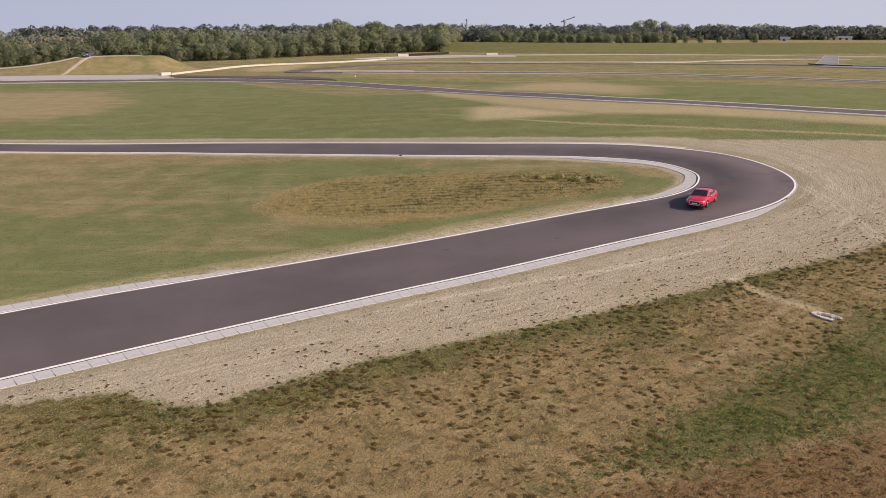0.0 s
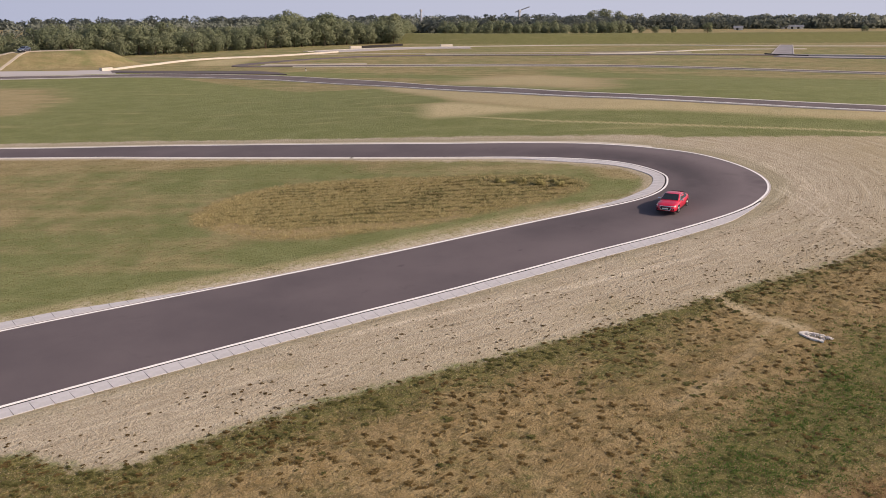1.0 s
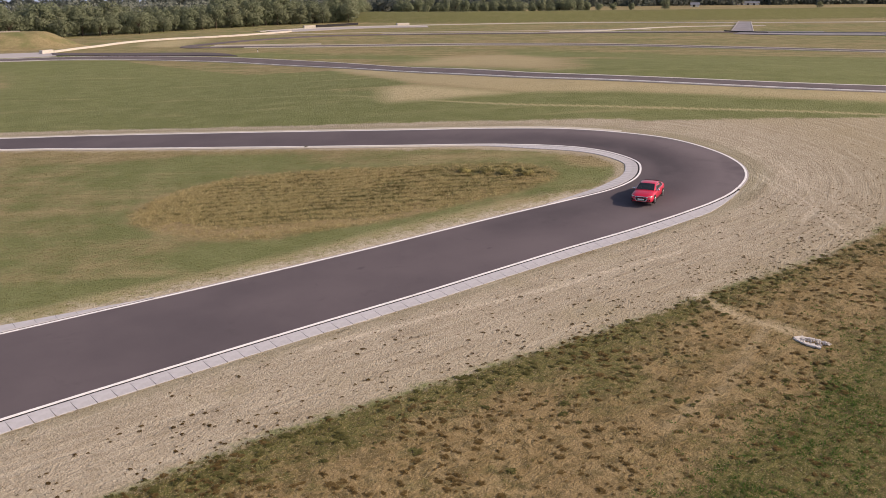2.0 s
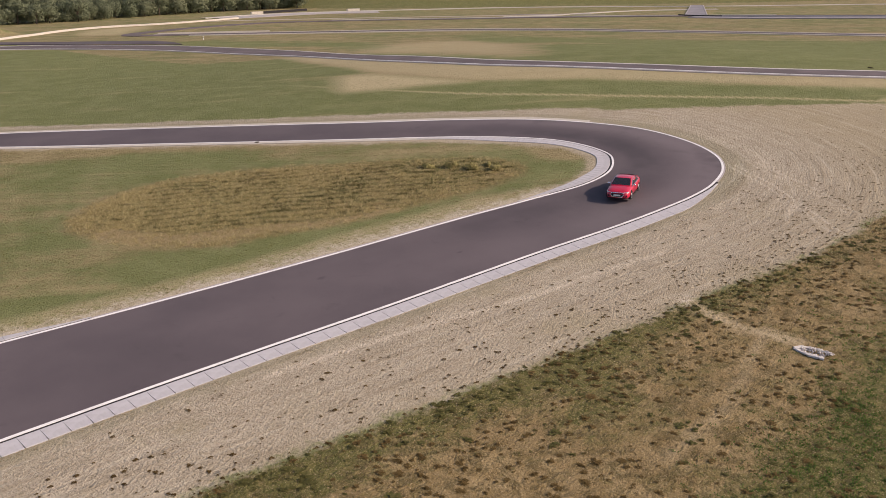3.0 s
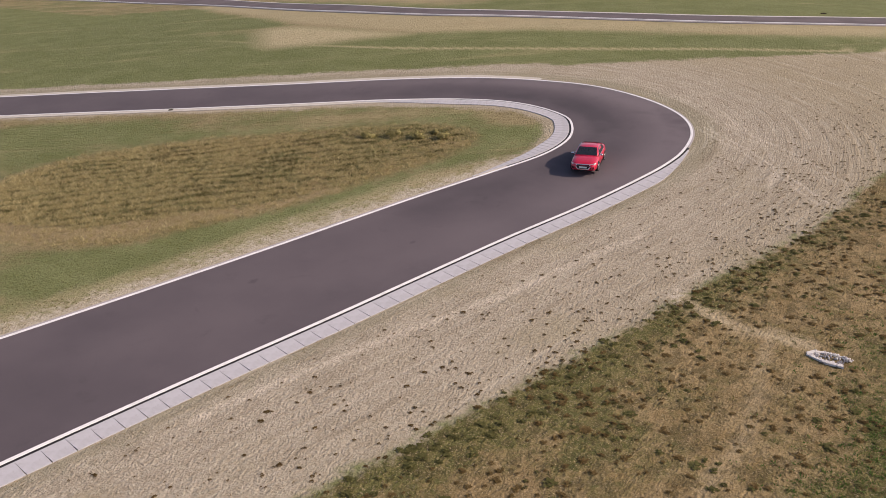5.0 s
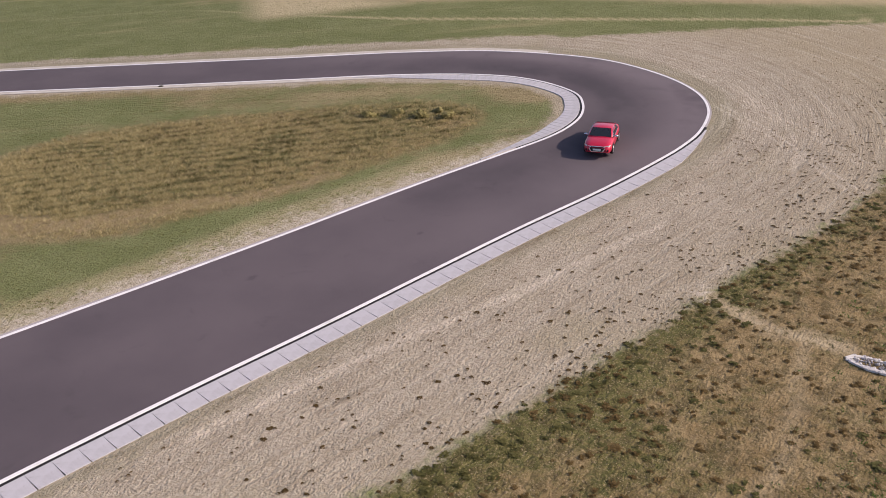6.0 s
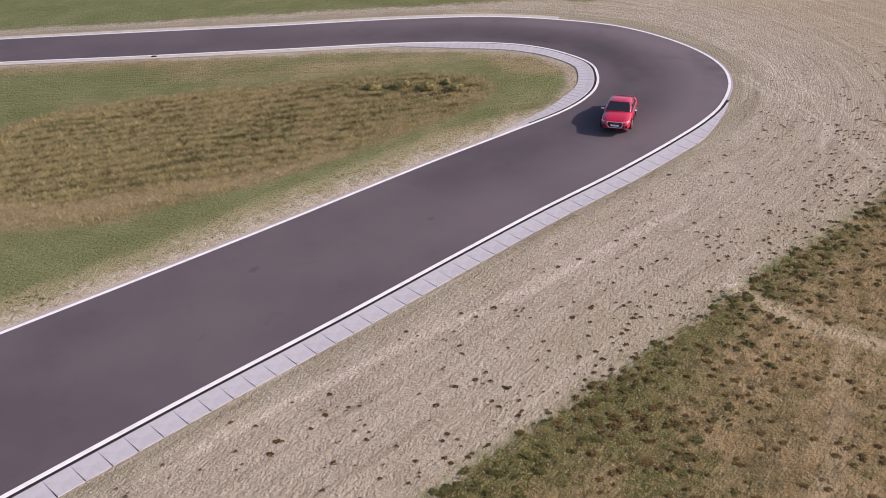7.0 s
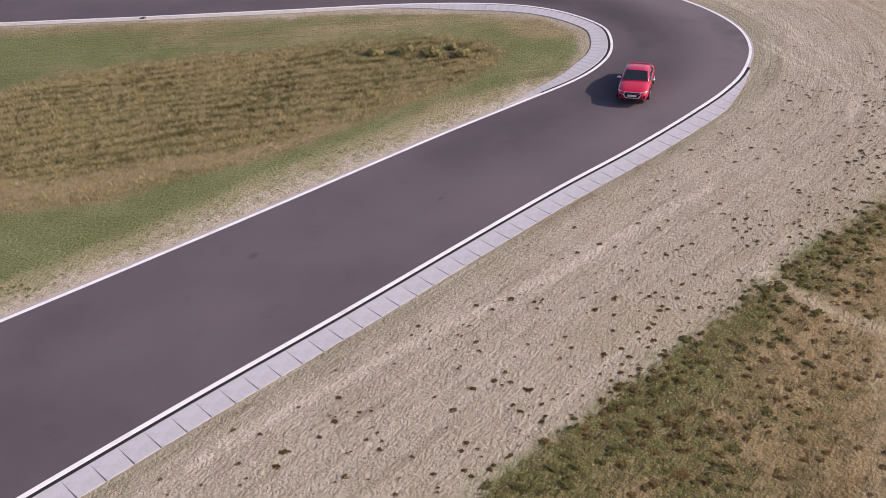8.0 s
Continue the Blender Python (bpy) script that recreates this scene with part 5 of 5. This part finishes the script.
def car_body():
    # x, bottom, top, half width, crown
    rows = [(-2.36, 0.48, 0.80, 0.66, 0.02), (-2.30, 0.32, 0.97, 0.80, 0.02), (-2.05, 0.24, 1.01, 0.885, 0.03), (-1.70, 0.22, 1.01, 0.915, 0.03),
            (-1.30, 0.20, 1.00, 0.925, 0.03), (-0.80, 0.18, 0.97, 0.918, 0.03), (-0.2, 0.18, 0.955, 0.915, 0.03), (0.5, 0.18, 0.945, 0.918, 0.03),
            (1.0, 0.18, 0.925, 0.922, 0.04), (1.45, 0.20, 0.88, 0.92, 0.05), (1.85, 0.21, 0.81, 0.895, 0.05), (2.12, 0.22, 0.73, 0.83, 0.045),
            (2.27, 0.24, 0.66, 0.74, 0.03), (2.35, 0.30, 0.58, 0.60, 0.02)]
    bm = bmesh.new()
    rings = []
    for x, zb, zt, hw, cr in rows:
        h = zt - zb
        half = [(0, zt + cr), (hw * 0.55, zt + cr * 0.75), (hw * 0.86, zt), (hw * 0.965, zt - h * 0.16), (hw, zt - h * 0.42), (hw * 0.985, zb + h * 0.22), (hw * 0.93, zb + h * 0.04), (hw * 0.75, zb), (0, zb)]
        ring = half + [(-y, z) for y, z in half[-2:0:-1]]
        rings.append([bm.verts.new((x, y, z)) for y, z in ring])
    k = len(rings[0])
    for a, b in zip(rings, rings[1:]):
        for i in range(k):
            bm.faces.new((a[i], a[(i + 1) % k], b[(i + 1) % k], b[i]))
    bm.faces.new(rings[0][::-1])
    bm.faces.new(rings[-1])
    bmesh.ops.recalc_face_normals(bm, faces=bm.faces)
    return bm


def cabin():
    bm = bmesh.new()
    # x, belt half width, belt height, roof half width, roof height
    rows = [(1.10, 0.79, 0.94, 0.75, 0.965), (0.72, 0.850, 0.945, 0.735, 1.165), (0.30, 0.865, 0.95, 0.685, 1.345), (-0.15, 0.868, 0.955, 0.665, 1.395),
            (-0.60, 0.868, 0.965, 0.66, 1.390), (-1.00, 0.858, 0.985, 0.645, 1.335), (-1.45, 0.835, 1.0, 0.66, 1.19), (-1.88, 0.77, 1.01, 0.72, 1.03)]
    rings = []
    for x, hb, zb, hr, zr in rows:
        half = [(hb, zb - 0.04), (hb * 0.35 + hr * 0.65, zb + (zr - zb) * 0.72), (hr * 0.93, zr), (hr * 0.5, zr + 0.022), (0, zr + 0.03)]
        rings.append([bm.verts.new((x, y, z)) for y, z in half + [(-y, z) for y, z in half[-2::-1]]])
    k = len(rings[0])
    for a, b in zip(rings, rings[1:]):
        for i in range(k - 1):
            bm.faces.new((a[i], a[i + 1], b[i + 1], b[i]))
        bm.faces.new((a[k - 1], a[0], b[0], b[k - 1]))
    bm.faces.new(rings[0])
    bm.faces.new(rings[-1][::-1])
    bmesh.ops.recalc_face_normals(bm, faces=bm.faces)
    return bm


def ring_solid(r0, r1, half, n=28):
    """A ring round the y axis, from radius r0 to r1."""
    bm = bmesh.new()
    prof = [(r0, -half), (r1 - 0.03, -half), (r1, -half * 0.7), (r1, half * 0.7), (r1 - 0.03, half), (r0, half)]
    rings = [[bm.verts.new((math.cos(a) * r, y, math.sin(a) * r)) for r, y in prof] for a in np.linspace(0, 2 * math.pi, n, endpoint=False)]
    for i in range(n):
        a, b = rings[i], rings[(i + 1) % n]
        for j in range(len(prof)):
            q = (j + 1) % len(prof)
            bm.faces.new((a[j], b[j], b[q], a[q]))
    bmesh.ops.recalc_face_normals(bm, faces=bm.faces)
    return bm


def rim_mesh(side):
    bm = ring_solid(0.205, 0.245, 0.09)
    for n in range(10):
        a = n * math.pi / 5
        m = pose(0, side * 0.055, 0) @ Matrix.Rotation(-a, 4, "Y") @ pose(0.115, 0, 0)
        bmesh.ops.create_cube(bm, size=1.0, matrix=m @ Matrix.Diagonal((0.21, 0.035, 0.032, 1)))
    bmesh.ops.create_cone(bm, cap_ends=True, segments=12, radius1=0.055, radius2=0.045, depth=0.1, matrix=pose(0, side * 0.045, 0, 90))
    return bm


def car(name, x, y, turn, mat, label, z=None, size=1.0):
    e = base(name, x, y, z, turn)
    e.scale = (size, size, size)
    body = part("body", car_body(), mat, e, smooth=True)
    part("cabin", cabin(), mat, e, smooth=True)
    # glass
    part("windscreen", panel([(1.07, -0.73, 1.005), (1.07, 0.73, 1.005), (0.36, 0.61, 1.385), (0.36, -0.61, 1.385)], 0.012), DARKGLASS, e, "dark tinted windscreen")
    part("rear_window", panel([(-1.06, -0.56, 1.38), (-1.06, 0.56, 1.38), (-1.84, 0.64, 1.09), (-1.84, -0.64, 1.09)], 0.012), DARKGLASS, e, "dark rear window")
    glass = [(0.80, 0.852, 0.985), (-0.30, 0.858, 0.995), (-1.36, 0.842, 1.03), (-1.05, 0.715, 1.275), (-0.25, 0.706, 1.330), (0.28, 0.724, 1.285)]
    for s in (1, -1):
        pts = [(a, b * s, c) for a, b, c in glass]
        part("side_window", panel(pts[:: 1 if s > 0 else -1][::-1], 0.014), DARKGLASS, e, "dark side window")
        low = [(0.86, 0.864, 0.962), (-0.30, 0.872, 0.972), (-1.46, 0.854, 1.01), (-1.46, 0.848, 1.036), (-0.30, 0.864, 0.998), (0.84, 0.858, 0.986)]
        high = [(0.86, 0.858, 0.975), (0.80, 0.858, 0.975), (0.27, 0.728, 1.285), (-0.25, 0.712, 1.333), (-1.05, 0.720, 1.278), (-1.44, 0.848, 1.025),
                (-1.47, 0.848, 1.035), (-1.06, 0.712, 1.302), (-0.25, 0.698, 1.357), (0.29, 0.714, 1.312)]
        for loop in (low, high):
            pts = [(a, b * s, c) for a, b, c in loop]
            part("window_trim", panel(pts[:: 1 if s > 0 else -1][::-1], 0.016), CHROME, e, "bright metal window trim")
        bm = bmesh.new()
        bmesh.ops.create_uvsphere(bm, u_segments=10, v_segments=6, radius=1.0, matrix=pose(0.72, s * 0.99, 1.0) @ Matrix.Diagonal((0.10, 0.13, 0.075, 1)))
        bmesh.ops.create_cube(bm, size=1.0, matrix=pose(0.74, s * 0.88, 0.965) @ Matrix.Diagonal((0.06, 0.16, 0.03, 1)))
        part("mirror", bm, CHROME, e, "silver door mirror", True)
        lamp = [(2.31, s * 0.44, 0.60), (2.20, s * 0.76, 0.66), (2.06, s * 0.855, 0.70), (2.08, s * 0.845, 0.745), (2.20, s * 0.74, 0.725), (2.30, s * 0.46, 0.675)]
        part("headlight", panel(lamp[:: 1 if s > 0 else -1], 0.02), LAMP, e, "clear headlight")
        tail = [(-2.345, s * 0.40, 0.80), (-2.30, s * 0.80, 0.83), (-2.30, s * 0.80, 0.93), (-2.335, s * 0.42, 0.90)]
        part("tail_light", panel(tail[:: 1 if s < 0 else -1], 0.02), TAIL, e, "red tail light")
        part("air_intake", panel([(2.345, s * 0.50, 0.34), (2.28, s * 0.74, 0.36), (2.27, s * 0.74, 0.50), (2.345, s * 0.52, 0.47)][:: 1 if s > 0 else -1], 0.02), SEAL, e, "black air intake")
        part("sill", box(2.1, 0.05, 0.08, pose(-0.05, s * 0.90, 0.20)), SEAL, e, "dark side sill")
        for wx in (1.41, -1.41):
            # black disc on the uncut flank stands for the shade inside the arch
            arch = part("wheel_arch", ring_solid(0.0, 0.375, 0.012), SEAL, e, "dark disc for the shade in the wheel arch")
            arch.location = (wx, s * 0.915, 0.36)
            tyre = part("wheel", ring_solid(0.24, 0.335, 0.115), RUBBER, e, "black tyre with alloy rim")
            tyre.location = (wx, s * 0.845, 0.335)
            part("rim", rim_mesh(s), RIM, tyre, "spoked alloy rim").location = (0, s * 0.035, 0)
    part("grille", panel([(2.365, -0.34, 0.36), (2.365, 0.34, 0.36), (2.345, 0.46, 0.52), (2.315, 0.40, 0.655), (2.315, -0.40, 0.655), (2.345, -0.46, 0.52)], 0.02), SEAL, e, "black grille")
    part("grille_frame", panel([(2.360, -0.38, 0.325), (2.360, 0.38, 0.325), (2.340, 0.51, 0.52), (2.310, 0.45, 0.69), (2.310, -0.45, 0.69), (2.340, -0.51, 0.52)], 0.014), CHROME, e, "bright six-sided grille surround")
    part("plate", panel([(2.392, -0.26, 0.42), (2.392, 0.26, 0.42), (2.388, 0.26, 0.53), (2.388, -0.26, 0.53)], 0.012), PLATE, e, "blank pale plate")
    part("rear_plate", panel([(-2.372, 0.26, 0.62), (-2.372, -0.26, 0.62), (-2.366, -0.26, 0.73), (-2.366, 0.26, 0.73)], 0.012), PLATE, e, "blank pale plate")
    part("splitter", box(0.10, 1.2, 0.05, pose(2.28, 0, 0.235)), SEAL, e, "dark front lip")
    part("spoiler", box(0.16, 1.25, 0.025, pose(-2.22, 0, 1.035, 0, -8)), mat, e, "small boot lip spoiler")
    return tagged(e, label, "car")


car("car", 59.85, 42.32, 200, RED, "glossy red two-door coupe on the asphalt track", float(land(59.85, 42.32)) + 0.034, 0.86)
car("car", 69.8, 227.6, 228.0, BLUE, "dark blue car parked on the grassy mound", float(land(69.8, 227.6)) + 0.12, 0.85)
